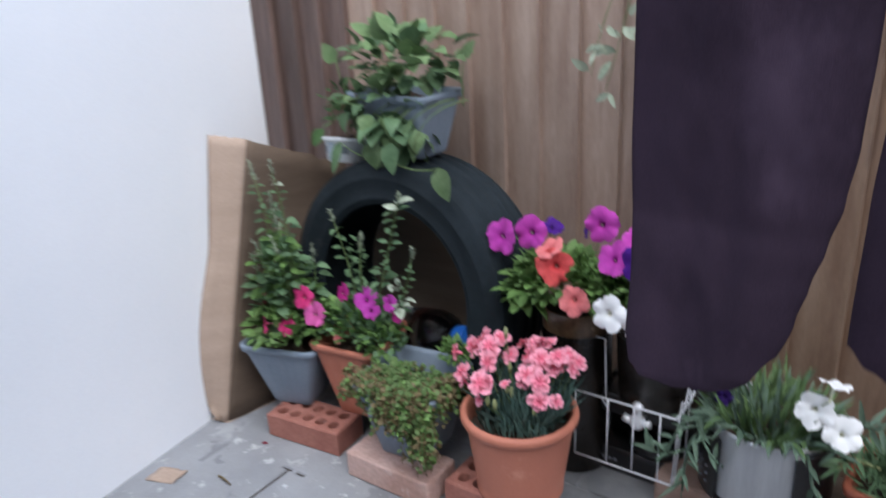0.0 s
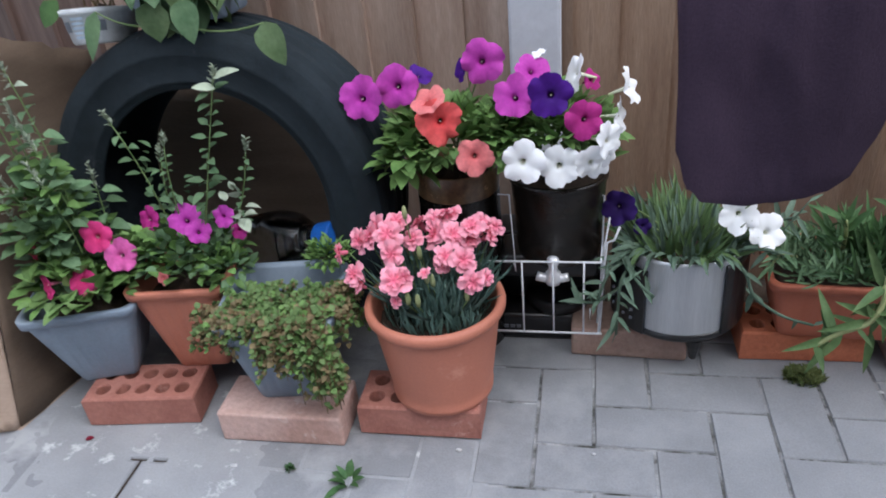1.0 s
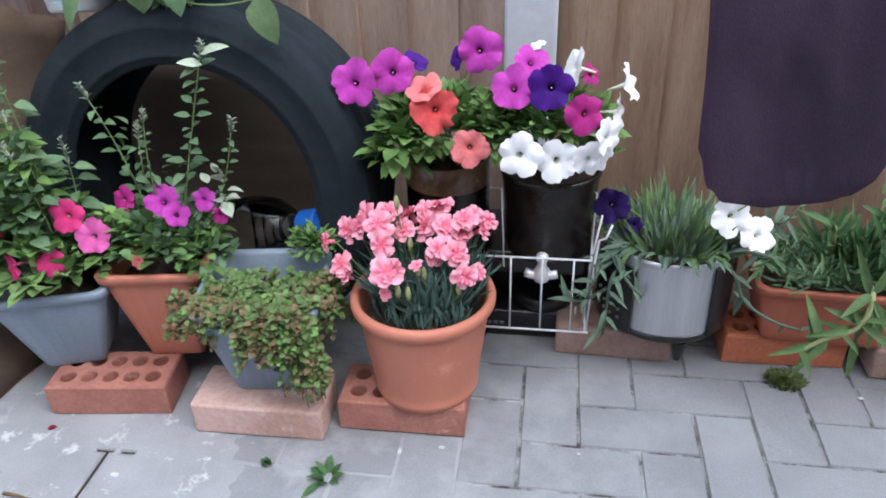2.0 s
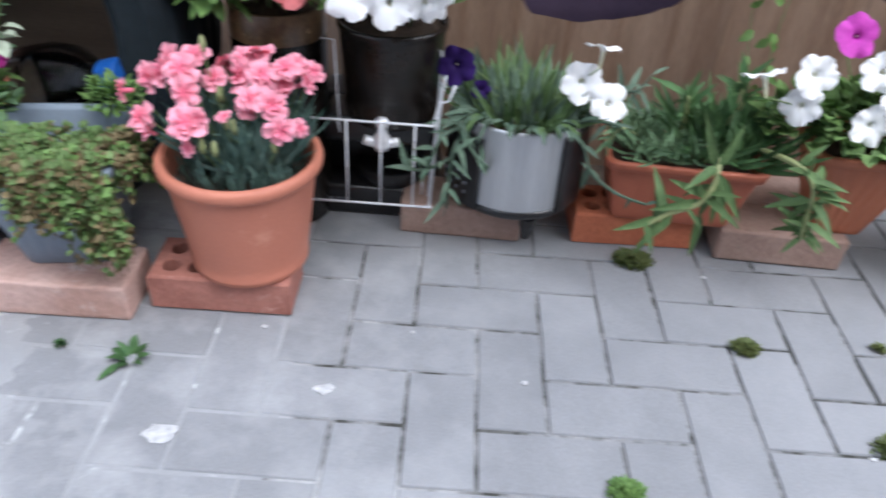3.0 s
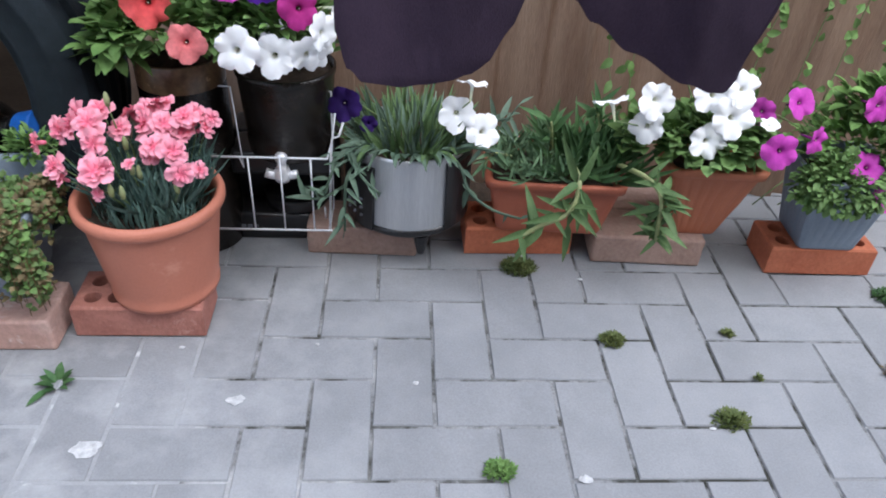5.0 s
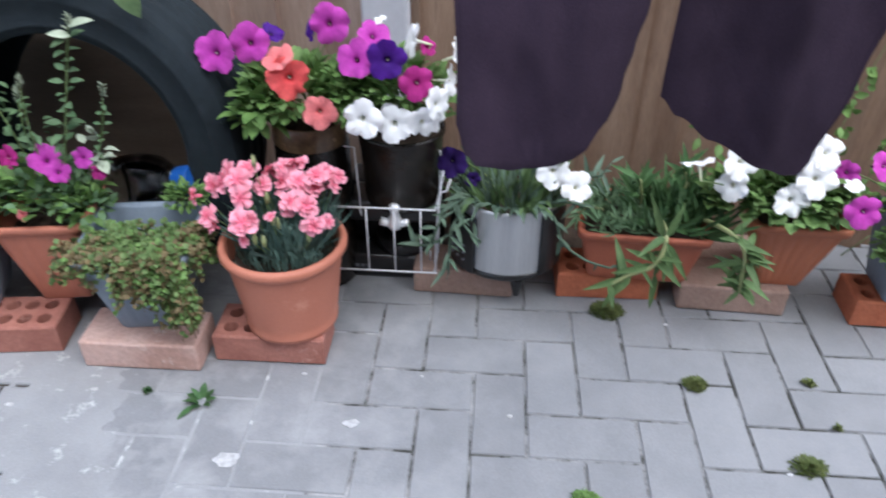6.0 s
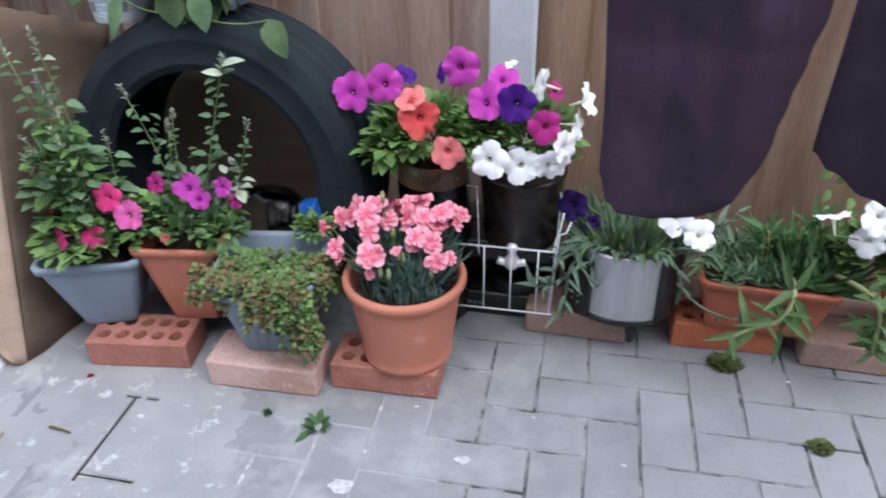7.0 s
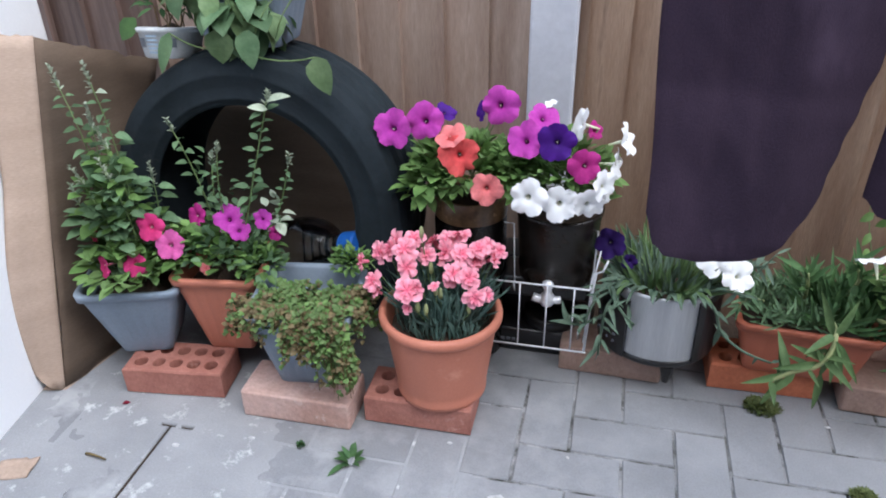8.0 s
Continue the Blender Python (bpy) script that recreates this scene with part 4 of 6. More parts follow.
# weeds and pink petunias in the first planter
rng = random.Random(11)
weed = plant_root("petunia_plant", "pink petunias overgrown by tall green weeds", "flowering plant", (-1.338, 0.09, 0.215))
blooms_weed = [(-1.264, 0.068, 0.364, 0.028, P_PINK, (0.15, -1, 0.35), "hot pink bloom"), (-1.223, 0.060, 0.331, 0.029, P_ROSE, (0.2, -1, 0.5), "rose pink bloom"),
    (-1.290, 0.030, 0.297, 0.025, P_PINK, (0.1, -1, 0.4), "hot pink bloom"), (-1.350, 0.012, 0.298, 0.025, P_PINK, (-0.7, -1, 0.2), "hot pink bloom"),
    (-1.392, 0.055, 0.338, 0.016, P_RED, (-0.4, -1, 0.2), "dark red bloom"), (-1.325, 0.05, 0.290, 0.014, P_RED, None, "")]
keep_clear(weed, blooms_weed)
gs, gl, gd, gt, gy = Geo(), Geo(), Geo(), Geo(), Geo()
for foot, top, n, L in (((-1.36, 0.08, 0.225), (-1.401, 0.08, 0.655), 17, 0.040), ((-1.33, 0.09, 0.225), (-1.330, 0.08, 0.665), 18, 0.042), ((-1.34, 0.08, 0.225), (-1.350, 0.08, 0.585), 15, 0.046),
                        ((-1.32, 0.08, 0.225), (-1.325, 0.07, 0.545), 15, 0.046), ((-1.31, 0.07, 0.225), (-1.322, 0.05, 0.490), 13, 0.046), ((-1.36, 0.06, 0.225), (-1.385, 0.05, 0.470), 12, 0.044),
                        ((-1.31, 0.12, 0.225), (-1.280, 0.13, 0.450), 9, 0.055), ((-1.38, 0.08, 0.225), (-1.405, 0.05, 0.430), 10, 0.040), ((-1.36, 0.11, 0.225), (-1.385, 0.13, 0.540), 12, 0.048)):
    upright_weed(weed, rng, foot, top, n, L, 0.05, gs, rng.choice((gl, gd)), gt)
bush([gd, gl], rng, local(weed, (-1.350, 0.09, 0.37)), (0.065, 0.07, 0.12), 170, 0.044, 0.032, -0.9, 0.2)
bush([gl, gy], rng, local(weed, (-1.325, 0.062, 0.268)), (0.105, 0.09, 0.050), 300, 0.036, 0.027, 0.0, 0.35, weights=(2, 3))
bush([gl], rng, local(weed, (-1.225, 0.09, 0.300)), (0.045, 0.05, 0.045), 60, 0.036, 0.027, -0.4, 0.3)
part("stalk", gs, M_STEM, weed, "", True, "stuff")
part("foliage", gl, M_LEAF, weed, "", True, "stuff")
part("foliage", gd, M_LEAF_G, weed, "dull grey-green leaves", True, "stuff")
part("foliage", gy, M_LEAF_L, weed, "light green small leaves", True, "stuff")
part("tip_foliage", gt, M_LEAF_P, weed, "pale fuzzy shoot tips", True, "stuff")
flowers(weed, rng, blooms_weed, (-1.33, 0.09, 0.23))
_open.clear()

# magenta petunias and tall weeds in the terracotta planter
rng = random.Random(12)
weed2 = plant_root("petunia_plant", "magenta petunias with tall silvery weeds", "flowering plant", (-1.152, 0.138, 0.225))
blooms_weed2 = [(-1.203, 0.14, 0.360, 0.023, P_PLUM, (-0.3, -1, 0.5), "dark magenta bloom"), (-1.136, 0.15, 0.354, 0.030, P_MAGENTA, (0.2, -0.8, 0.8), "magenta bloom"),
    (-1.055, 0.14, 0.368, 0.020, P_MAGENTA, None, "magenta bloom"), (-1.105, 0.13, 0.340, 0.022, P_MAGENTA, (0.5, -0.8, 0.6), "magenta bloom"), (-1.025, 0.13, 0.345, 0.015, P_PLUM, None, "magenta bloom"), (-1.150, 0.055, 0.290, 0.013, P_SALMON, None, "small withered pink bloom")]
keep_clear(weed2, blooms_weed2)
gs, gl, gd, gt, gp = Geo(), Geo(), Geo(), Geo(), Geo()
for foot, top, n, L in (((-1.13, 0.14, 0.23), (-1.012, 0.15, 0.622), 17, 0.038), ((-1.17, 0.16, 0.23), (-1.243, 0.17, 0.545), 11, 0.036), ((-1.14, 0.17, 0.23), (-1.135, 0.15, 0.510), 9, 0.020),
                        ((-1.11, 0.15, 0.23), (-0.985, 0.15, 0.500), 11, 0.026), ((-1.16, 0.18, 0.23), (-1.175, 0.19, 0.470), 8, 0.030)):
    upright_weed(weed2, rng, foot, top, n, L, 0.04, gs, gd, gt)
bush([gd], rng, local(weed2, (-1.165, 0.185, 0.41)), (0.075, 0.04, 0.085), 14, 0.026, 0.013, -0.9, 0.2)
bush([gl, gd], rng, local(weed2, (-1.140, 0.130, 0.285)), (0.105, 0.085, 0.070), 380, 0.030, 0.019, 0.0, 0.3)
bush([gl, gd], rng, local(weed2, (-1.050, 0.110, 0.275)), (0.040, 0.050, 0.050), 120, 0.026, 0.015, -0.5, 0.3)
leaf(gt, local(weed2, (-1.012, 0.148, 0.618)), (0.9, -0.25, 0.38), (0, -0.6, 1), 0.060, 0.019, 0.3, 0.3, 6)
leaf(gt, local(weed2, (-1.014, 0.148, 0.600)), (-0.8, -0.3, 0.25), (0, -0.6, 1), 0.040, 0.018, 0.3, 0.3, 6)
bush([gp], rng, local(weed2, (-1.02, 0.13, 0.38)), (0.025, 0.03, 0.05), 14, 0.030, 0.020, -0.9, 0.3)
part("stalk", gs, M_STEM, weed2, "", True, "stuff")
part("foliage", gl, M_LEAF, weed2, "", True, "stuff")
part("foliage", gd, M_LEAF_G, weed2, "dull grey-green leaves", True, "stuff")
part("foliage", gp, M_LEAF_P, weed2, "withered pale leaves", True, "stuff")
part("tip_foliage", gt, M_LEAF_P, weed2, "pale fuzzy shoot tips", True, "stuff")
flowers(weed2, rng, blooms_weed2, (-1.15, 0.14, 0.235))
_open.clear()

# bronzing bushy herb that spills over its planter
rng = random.Random(13)
herb = plant_root("bushy_herb", "small-leaved green and bronze herb spilling over its planter", "plant", (-0.945, 0.095, 0.22))
gl, gb, gd, gs = Geo(), Geo(), Geo(), Geo()


def sprig(root, mid, end, n, geos, weights, L=0.0125):
    """A thin arching stem set with pairs of small roundish leaves, thicker towards its end."""
    root, mid, end = local(herb, root), Vector(mid), Vector(end)
    mid, end = local(herb, mid), local(herb, end)
    pts = [root.lerp(mid, k / 7).lerp(mid.lerp(end, k / 7), k / 7) for k in range(8)]
    tube(gs, pts, 0.0011, 0.0007, 4)
    for i in range(n):
        f = 0.22 + 0.78 * (i / n) ** 0.8
        k = min(f * 7, 6.999)
        p = pts[int(k)].lerp(pts[int(k) + 1], k - int(k))
        g = rng.choices(geos, weights)[0]
        for _ in range(2):
            d = rand_dir(rng) + Vector((0, -0.25, 0.35))
            w = L * rng.uniform(0.6, 1.25) * (1.05 - 0.35 * f)
            leaf(g, p + d * 0.002, d, (0.3 * rng.uniform(-1, 1), -0.4, 1), w, w * rng.uniform(0.70, 0.95), rng.uniform(0.2, 1.0), 0.3, 3, 0.8)


def spray(count, ends, height, n, weights, L=0.0125):
    """Sprigs from the soil to ends strewn between two corners of a box, rising by height on the way."""
    (x0, y0, z0), (x1, y1, z1) = ends
    for _ in range(count):
        e = Vector((rng.uniform(x0, x1), rng.uniform(y0, y1), rng.uniform(z0, z1)))
        r = Vector((-0.943 + max(-0.075, min(0.075, (e.x + 0.943) * 0.7)) + rng.uniform(-0.015, 0.015), max(0.0, min(0.13, 0.074 + (e.y - 0.074) * 0.55)) + rng.uniform(-0.01, 0.01), 0.195))
        m = r.lerp(e, 0.55)
        m.z = max(r.z, e.z) + height * rng.uniform(0.7, 1.1)
        sprig(r, m, e, n, (gl, gb, gd), weights, L)


spray(130, ((-1.035, -0.02, 0.238), (-0.845, 0.09, 0.268)), 0.000, 15, (6, 1, 2), 0.0145)
spray(64, ((-1.03, -0.060, 0.218), (-0.835, -0.025, 0.258)), 0.050, 17, (4, 4, 1), 0.016)
spray(50, ((-1.085, -0.035, 0.180), (-1.005, 0.05, 0.245)), 0.055, 16, (3, 5, 1), 0.016)
spray(22, ((-0.945, -0.075, 0.165), (-0.88, -0.045, 0.220)), 0.100, 18, (2, 4, 2), 0.016)
spray(50, ((-0.885, -0.070, 0.115), (-0.805, -0.01, 0.210)), 0.130, 20, (4, 3, 2), 0.017)
spray(16, ((-0.862, -0.060, 0.090), (-0.812, -0.03, 0.135)), 0.170, 22, (7, 1, 2), 0.017)
spray(26, ((-0.84, -0.01, 0.17), (-0.79, 0.09, 0.255)), 0.070, 15, (2, 5, 2), 0.016)
bush([gd], rng, local(herb, (-0.872, 0.150, 0.278)), (0.042, 0.030, 0.036), 230, 0.019, 0.008, -0.4, 0.3)
part("stalk", gs, M_LEAF_BR, herb, "thin brown stems", True, "stuff")
part("foliage", gl, M_HERB, herb, "fresh green small leaves", True, "stuff")
part("foliage", gb, M_LEAF_OL, herb, "bronze-brown small leaves", True, "stuff")
part("foliage", gd, M_LEAF, herb, "deep green small leaves", True, "stuff")

# pink dianthus in the round pot
rng = random.Random(14)
pink = plant_root("dianthus_plant", "salmon-pink dianthus in full bloom above blue-green leaves", "flowering plant", (-0.66, 0.086, 0.215))
gb, gs, gu = Geo(), Geo(), Geo()
for _ in range(760):
    a, r = rng.uniform(0, 2 * math.pi), 0.072 * math.sqrt(rng.random())
    p = Vector((r * math.cos(a), r * math.sin(a), 0.030))
    d = Vector((math.cos(a) * r * 13 + rng.uniform(-0.45, 0.45), math.sin(a) * r * 13 + rng.uniform(-0.45, 0.45), 1.0))
    leaf(gb, p, d, (math.cos(a), math.sin(a), 0.4), rng.uniform(0.05, 0.105), rng.uniform(0.0045, 0.0065), rng.uniform(0.1, 0.8), 0.5)
for _ in range(420):
    a, r = rng.uniform(0, 2 * math.pi), 0.080 * math.sqrt(rng.random())
    d = Vector((math.cos(a) * r * 7 + rng.uniform(-0.4, 0.4), math.sin(a) * r * 7 + rng.uniform(-0.4, 0.4), rng.uniform(0.8, 1.2)))
    leaf(gb, Vector((r * math.cos(a) - 0.007, r * math.sin(a) - 0.018, 0.006)), d, (math.cos(a), math.sin(a), 0.4), rng.uniform(0.035, 0.07), rng.uniform(0.004, 0.006), rng.uniform(0.2, 0.9), 0.5)
BLOOMS = [(-0.828, 0.075, 0.333, 17), (-0.800, 0.055, 0.306, 18), (-0.792, 0.052, 0.287, 15), (-0.793, 0.085, 0.352, 19), (-0.771, 0.080, 0.365, 21), (-0.757, 0.085, 0.376, 20), (-0.733, 0.062, 0.380, 20),
          (-0.722, 0.090, 0.390, 18), (-0.724, 0.040, 0.354, 21), (-0.709, -0.012, 0.339, 23), (-0.693, -0.010, 0.344, 12), (-0.711, -0.015, 0.302, 12), (-0.697, 0.085, 0.360, 17), (-0.700, 0.150, 0.357, 22),
          (-0.667, 0.128, 0.370, 22), (-0.668, 0.104, 0.358, 25), (-0.650, 0.133, 0.384, 14), (-0.638, 0.138, 0.380, 14), (-0.626, 0.088, 0.367, 21), (-0.634, 0.045, 0.350, 17), (-0.641, 0.040, 0.337, 12),
          (-0.605, 0.041, 0.345, 20), (-0.601, 0.104, 0.374, 21), (-0.607, 0.104, 0.349, 21), (-0.585, 0.120, 0.370, 16), (-0.588, 0.005, 0.325, 20), (-0.570, 0.045, 0.310, 13), (-0.570, 0.117, 0.349, 19), (-0.563, 0.122, 0.360, 14)]
for i, p in enumerate(BLOOMS):
    q = local(pink, p[:3])
    out = Vector((q.x * 2.0, q.y * 1.5 - 0.16, 0.13 + q.z * 0.4)) + rand_dir(rng) * 0.15
    out.normalize()
    s = p[3] / 1000 * rng.uniform(0.84, 1.0)
    q = q - out * s * 0.3
    bloom(pink, dianthus_mesh(i % 7, P_DIANTHUS), q, out, s, rng.uniform(0, 6))
    foot = Vector((q.x * 0.45, q.y * 0.45, 0))
    tube(gs, arc(foot, q - out * s, 0.006, 6), 0.0014, 0.0011, 5)
    for k in range(3):
        f = rng.uniform(0.3, 0.8)
        leaf(gb, foot.lerp(q, f), rand_dir(rng, 0.1), (0, 0, 1), 0.035, 0.004, 0.6, 0.4)
for p in ((-0.663, 0.015, 0.328), (-0.655, 0.02, 0.318), (-0.675, -0.010, 0.300), (-0.705, 0.085, 0.405), (-0.682, 0.06, 0.345), (-0.690, -0.012, 0.305), (-0.60, 0.01, 0.30)):
    q = local(pink, p)
    lathe(gu, [(0.0, -0.012), (0.0035, -0.010), (0.0048, 0.0), (0.003, 0.010), (0.0, 0.014)], 10, q)
    tube(gs, arc((q.x * 0.5, q.y * 0.5, 0), q - Vector((0, 0, 0.012)), 0.004, 5), 0.0013, 0.0011, 5)
part("foliage", gb, M_LEAF_BLUE, pink, "thin blue-green grassy leaves", True, "stuff")
part("stalk", gs, M_STEM, pink, "", True, "stuff")
part("bud", gu, M_STEM_P, pink, "pale green buds", True, "stuff")
bloom(pink, dianthus_mesh(2, P_DIANTHUS), local(pink, (-0.664, 0.012, 0.338)), (-0.3, -0.4, 1), 0.009)

# mixed petunias in the dark tubs
rng = random.Random(15)
coral = plant_root("petunia_plant", "coral and magenta petunias in a dark plastic container", "flowering plant", (-0.655, 0.305, 0.385))
blooms_coral = [(-0.792, 0.219, 0.550, 0.037, P_MAGENTA, (-0.15, -1, 0.25), "magenta bloom"), (-0.732, 0.240, 0.562, 0.035, P_MAGENTA, (0.1, -1, 0.2), "magenta bloom"),
    (-0.702, 0.275, 0.570, 0.022, P_PURPLE, (0.4, -0.4, 1), "purple bloom"), (-0.657, 0.205, 0.513, 0.037, P_CORAL, (0.25, -1, 0.25), "coral red bloom"),
    (-0.680, 0.220, 0.545, 0.030, P_SALMON, (-0.3, -0.5, 1), "salmon bloom seen edge on"), (-0.599, 0.172, 0.464, 0.030, P_SALMON, (0.1, -1, 0.25), "salmon pink bloom"),
    (-0.593, 0.280, 0.588, 0.036, P_MAGENTA, (0.0, -1, 0.15), "magenta bloom"), (-0.632, 0.300, 0.570, 0.020, P_PURPLE, (-0.8, -0.5, 0.3), "purple bloom")]
keep_clear(coral, blooms_coral)
gl, gy = Geo(), Geo()
bush([gl, gy], rng, local(coral, (-0.660, 0.250, 0.462)), (0.105, 0.080, 0.060), 520, 0.038, 0.023, -0.45, 0.3, weights=(3, 2))
bush([gl], rng, local(coral, (-0.725, 0.205, 0.447)), (0.045, 0.040, 0.040), 90, 0.042, 0.023, -0.7, 0.2)
part("foliage", gl, M_LEAF, coral, "", True, "stuff")
part("foliage", gy, M_LEAF_L, coral, "light green young leaves", True, "stuff")
flowers(coral, rng, blooms_coral, (-0.655, 0.28, 0.39))
_open.clear()
rng = random.Random(16)
white = plant_root("petunia_plant", "white and purple petunias in a black container", "flowering plant", (-0.468, 0.298, 0.372))
blooms_white = [(-0.519, 0.153, 0.461, 0.034, P_WHITE, (-0.1, -1, 0.2), "white bloom"), (-0.460, 0.155, 0.453, 0.033, P_WHITE, (0.1, -1, 0.2), "white bloom"), (-0.410, 0.160, 0.455, 0.028, P_WHITE, (0.3, -0.8, -0.1), "white bloom"),
    (-0.385, 0.165, 0.490, 0.028, P_WHITE, (0.75, -0.6, 0.1), "white bloom seen from the side"), (-0.388, 0.170, 0.455, 0.024, P_WHITE, (0.7, -0.6, -0.3), "white bloom"),
    (-0.366, 0.235, 0.505, 0.028, P_WHITE, (0.9, -0.25, 0.1), "white bloom seen from the side"), (-0.350, 0.260, 0.545, 0.030, P_WHITE, (0.9, -0.2, 0.4), "white bloom seen from the side"),
    (-0.438, 0.275, 0.565, 0.031, P_WHITE, (-0.85, -0.3, 0.3), "white bloom seen from the side"), (-0.497, 0.285, 0.598, 0.013, P_WHITE, (-0.4, -0.2, 1), "half-open white bud"),
    (-0.533, 0.205, 0.551, 0.034, P_MAGENTA, (-0.2, -1, 0.6), "magenta bloom"), (-0.474, 0.185, 0.560, 0.034, P_PURPLE, (0.0, -1, 0.2), "deep purple bloom"), (-0.508, 0.255, 0.578, 0.030, P_MAGENTA, (0.3, -0.6, 0.7), "magenta bloom"),
    (-0.421, 0.180, 0.521, 0.030, P_PLUM, (0.3, -1, 0.3), "plum-pink bloom"), (-0.412, 0.285, 0.550, 0.018, P_PLUM, (0.6, -0.5, 0.4), "pink bloom")]
keep_clear(white, blooms_white)
gl, gy = Geo(), Geo()
bush([gl, gy], rng, local(white, (-0.475, 0.255, 0.462)), (0.105, 0.080, 0.070), 540, 0.036, 0.020, -0.45, 0.3, weights=(3, 2))
bush([gl], rng, local(white, (-0.560, 0.240, 0.470)), (0.060, 0.05, 0.050), 170, 0.032, 0.015, -0.6, 0.2)
part("foliage", gl, M_LEAF, white, "", True, "stuff")
part("foliage", gy, M_LEAF_L, white, "light green young leaves", True, "stuff")
flowers(white, rng, blooms_white, (-0.468, 0.28, 0.38))
_open.clear()


def finger_stem(plant, rng, pts, stems, leaves, n, L, W, r=0.0035, spread=0.8):
    """A fleshy trailing stem with long pointed leaves in tufts along it."""
    pts = [local(plant, p) for p in pts]
    fine = []
    for i in range(len(pts) - 1):
        a, b = pts[max(i - 1, 0)], pts[i]
        c2, d2 = pts[i + 1], pts[min(i + 2, len(pts) - 1)]
        for k in range(5):
            t = k / 5
            fine.append(0.5 * ((2 * b) + (c2 - a) * t + (2 * a - 5 * b + 4 * c2 - d2) * t * t + (3 * b - a - 3 * c2 + d2) * t ** 3))
    fine.append(pts[-1])
    tube(stems, fine, r, r * 0.7, 7)
    for i in range(n):
        f = 0.25 + 0.75 * (i / max(n - 1, 1)) ** 0.8
        k = f * (len(fine) - 1)
        p = fine[int(k)]
        along = (fine[min(int(k) + 1, len(fine) - 1)] - fine[max(int(k) - 1, 0)]).normalized()
        d = along * (1 - spread * 0.5) + rand_dir(rng) * spread
        s = rng.uniform(0.6, 1.15)
        leaf(leaves, p, d, (0, -0.5, 1), L * s, W * s, rng.uniform(-0.1, 0.6), 0.55, 5, 0.8)


# trailing succulent and petunias in the old cooker
rng = random.Random(17)
suc = plant_root("trailing_plant", "grey-green trailing plant with white petunias in a cooker", "flowering plant", (-0.243, 0.310, 0.214))
blooms_suc = [(-0.362, 0.245, 0.333, 0.030, P_DEEP, (-0.3, -1, 0.3), "deep violet bloom"), (-0.319, 0.25, 0.292, 0.016, P_DEEP, (0.3, -1, 0.2), "deep violet bloom"),
    (-0.162, 0.240, 0.322, 0.032, P_WHITE, (0.0, -1, 0.35), "white bloom"), (-0.112, 0.240, 0.286, 0.032, P_WHITE, (0.4, -0.9, 0.5), "white bloom"), (-0.137, 0.245, 0.378, 0.027, P_WHITE, (0.1, 0.3, 0.95), "white bloom facing up")]
keep_clear(suc, blooms_suc)
gs, gg, gl = Geo(), Geo(), Geo()
for _ in range(320):
    a, r = rng.uniform(0, 6.28), 0.085 * math.sqrt(rng.random())
    p = Vector((r * math.cos(a), r * math.sin(a), 0.012))
    d = Vector((math.cos(a) * r * 8 + rng.uniform(-0.4, 0.4), math.sin(a) * r * 8 + rng.uniform(-0.4, 0.4), 1.1 - r * 5))
    leaf(rng.choice((gg, gl, gl)), p, d, (0, -1, 0.4), rng.uniform(0.05, 0.12), rng.uniform(0.005, 0.009), rng.uniform(0, 0.8), 0.5, 5)
for _ in range(90):
    a = rng.uniform(0, 6.28)
    p = Vector((0.098 * math.cos(a), 0.098 * math.sin(a), 0.038))
    leaf(rng.choice((gg, gg, gl)), p, (math.cos(a) + rng.uniform(-0.6, 0.6), math.sin(a) + rng.uniform(-0.6, 0.6), rng.uniform(0.1, 0.7)), (0, 0, 1), rng.uniform(0.035, 0.065), rng.uniform(0.008, 0.013), rng.uniform(0.4, 1.2), 0.4, 5)
for p, q in (((-0.30, 0.27, 0.235), (-0.36, 0.20, 0.255)), ((-0.19, 0.24, 0.235), (-0.10, 0.20, 0.27)), ((-0.16, 0.30, 0.23), (-0.06, 0.27, 0.30))):
    finger_stem(suc, rng, [p, Vector(p).lerp(Vector(q), 0.5) + Vector((0, 0, 0.012)), q], gs, gg, 12, 0.055, 0.011)
finger_stem(suc, rng, [(-0.31, 0.25, 0.232), (-0.345, 0.20, 0.240), (-0.325, 0.18, 0.215), (-0.30, 0.178, 0.190)], gs, gg, 6, 0.045, 0.010)
finger_stem(suc, rng, [(-0.31, 0.26, 0.235), (-0.352, 0.19, 0.225), (-0.360, 0.17, 0.180), (-0.362, 0.17, 0.110)], gs, gg, 9, 0.055, 0.009)
finger_stem(suc, rng, [(-0.32, 0.25, 0.235), (-0.375, 0.18, 0.240), (-0.395, 0.165, 0.190)], gs, gg, 8, 0.05, 0.010)
finger_stem(suc, rng, [(-0.36, 0.20, 0.19), (-0.40, 0.165, 0.185), (-0.43, 0.16, 0.188)], gs, gg, 7, 0.05, 0.010)
finger_stem(suc, rng, [(-0.17, 0.25, 0.232), (-0.150, 0.19, 0.235), (-0.135, 0.17, 0.200), (-0.09, 0.155, 0.172), (-0.04, 0.15, 0.158)], gs, gg, 6, 0.05, 0.011, 0.0035)
finger_stem(suc, rng, [(-0.14, 0.26, 0.24), (-0.09, 0.26, 0.27), (-0.045, 0.27, 0.33)], gs, gg, 6, 0.03, 0.006, 0.002)
part("stalk", gs, M_LEAF_SUC, suc, "", True, "stuff")
part("foliage", gg, M_LEAF_SUC, suc, "grey-green fleshy leaves", True, "stuff")
part("foliage", gl, M_LEAF_S, suc, "green strap leaves", True, "stuff")
flowers(suc, rng, blooms_suc, (-0.235, 0.30, 0.22))
_open.clear()

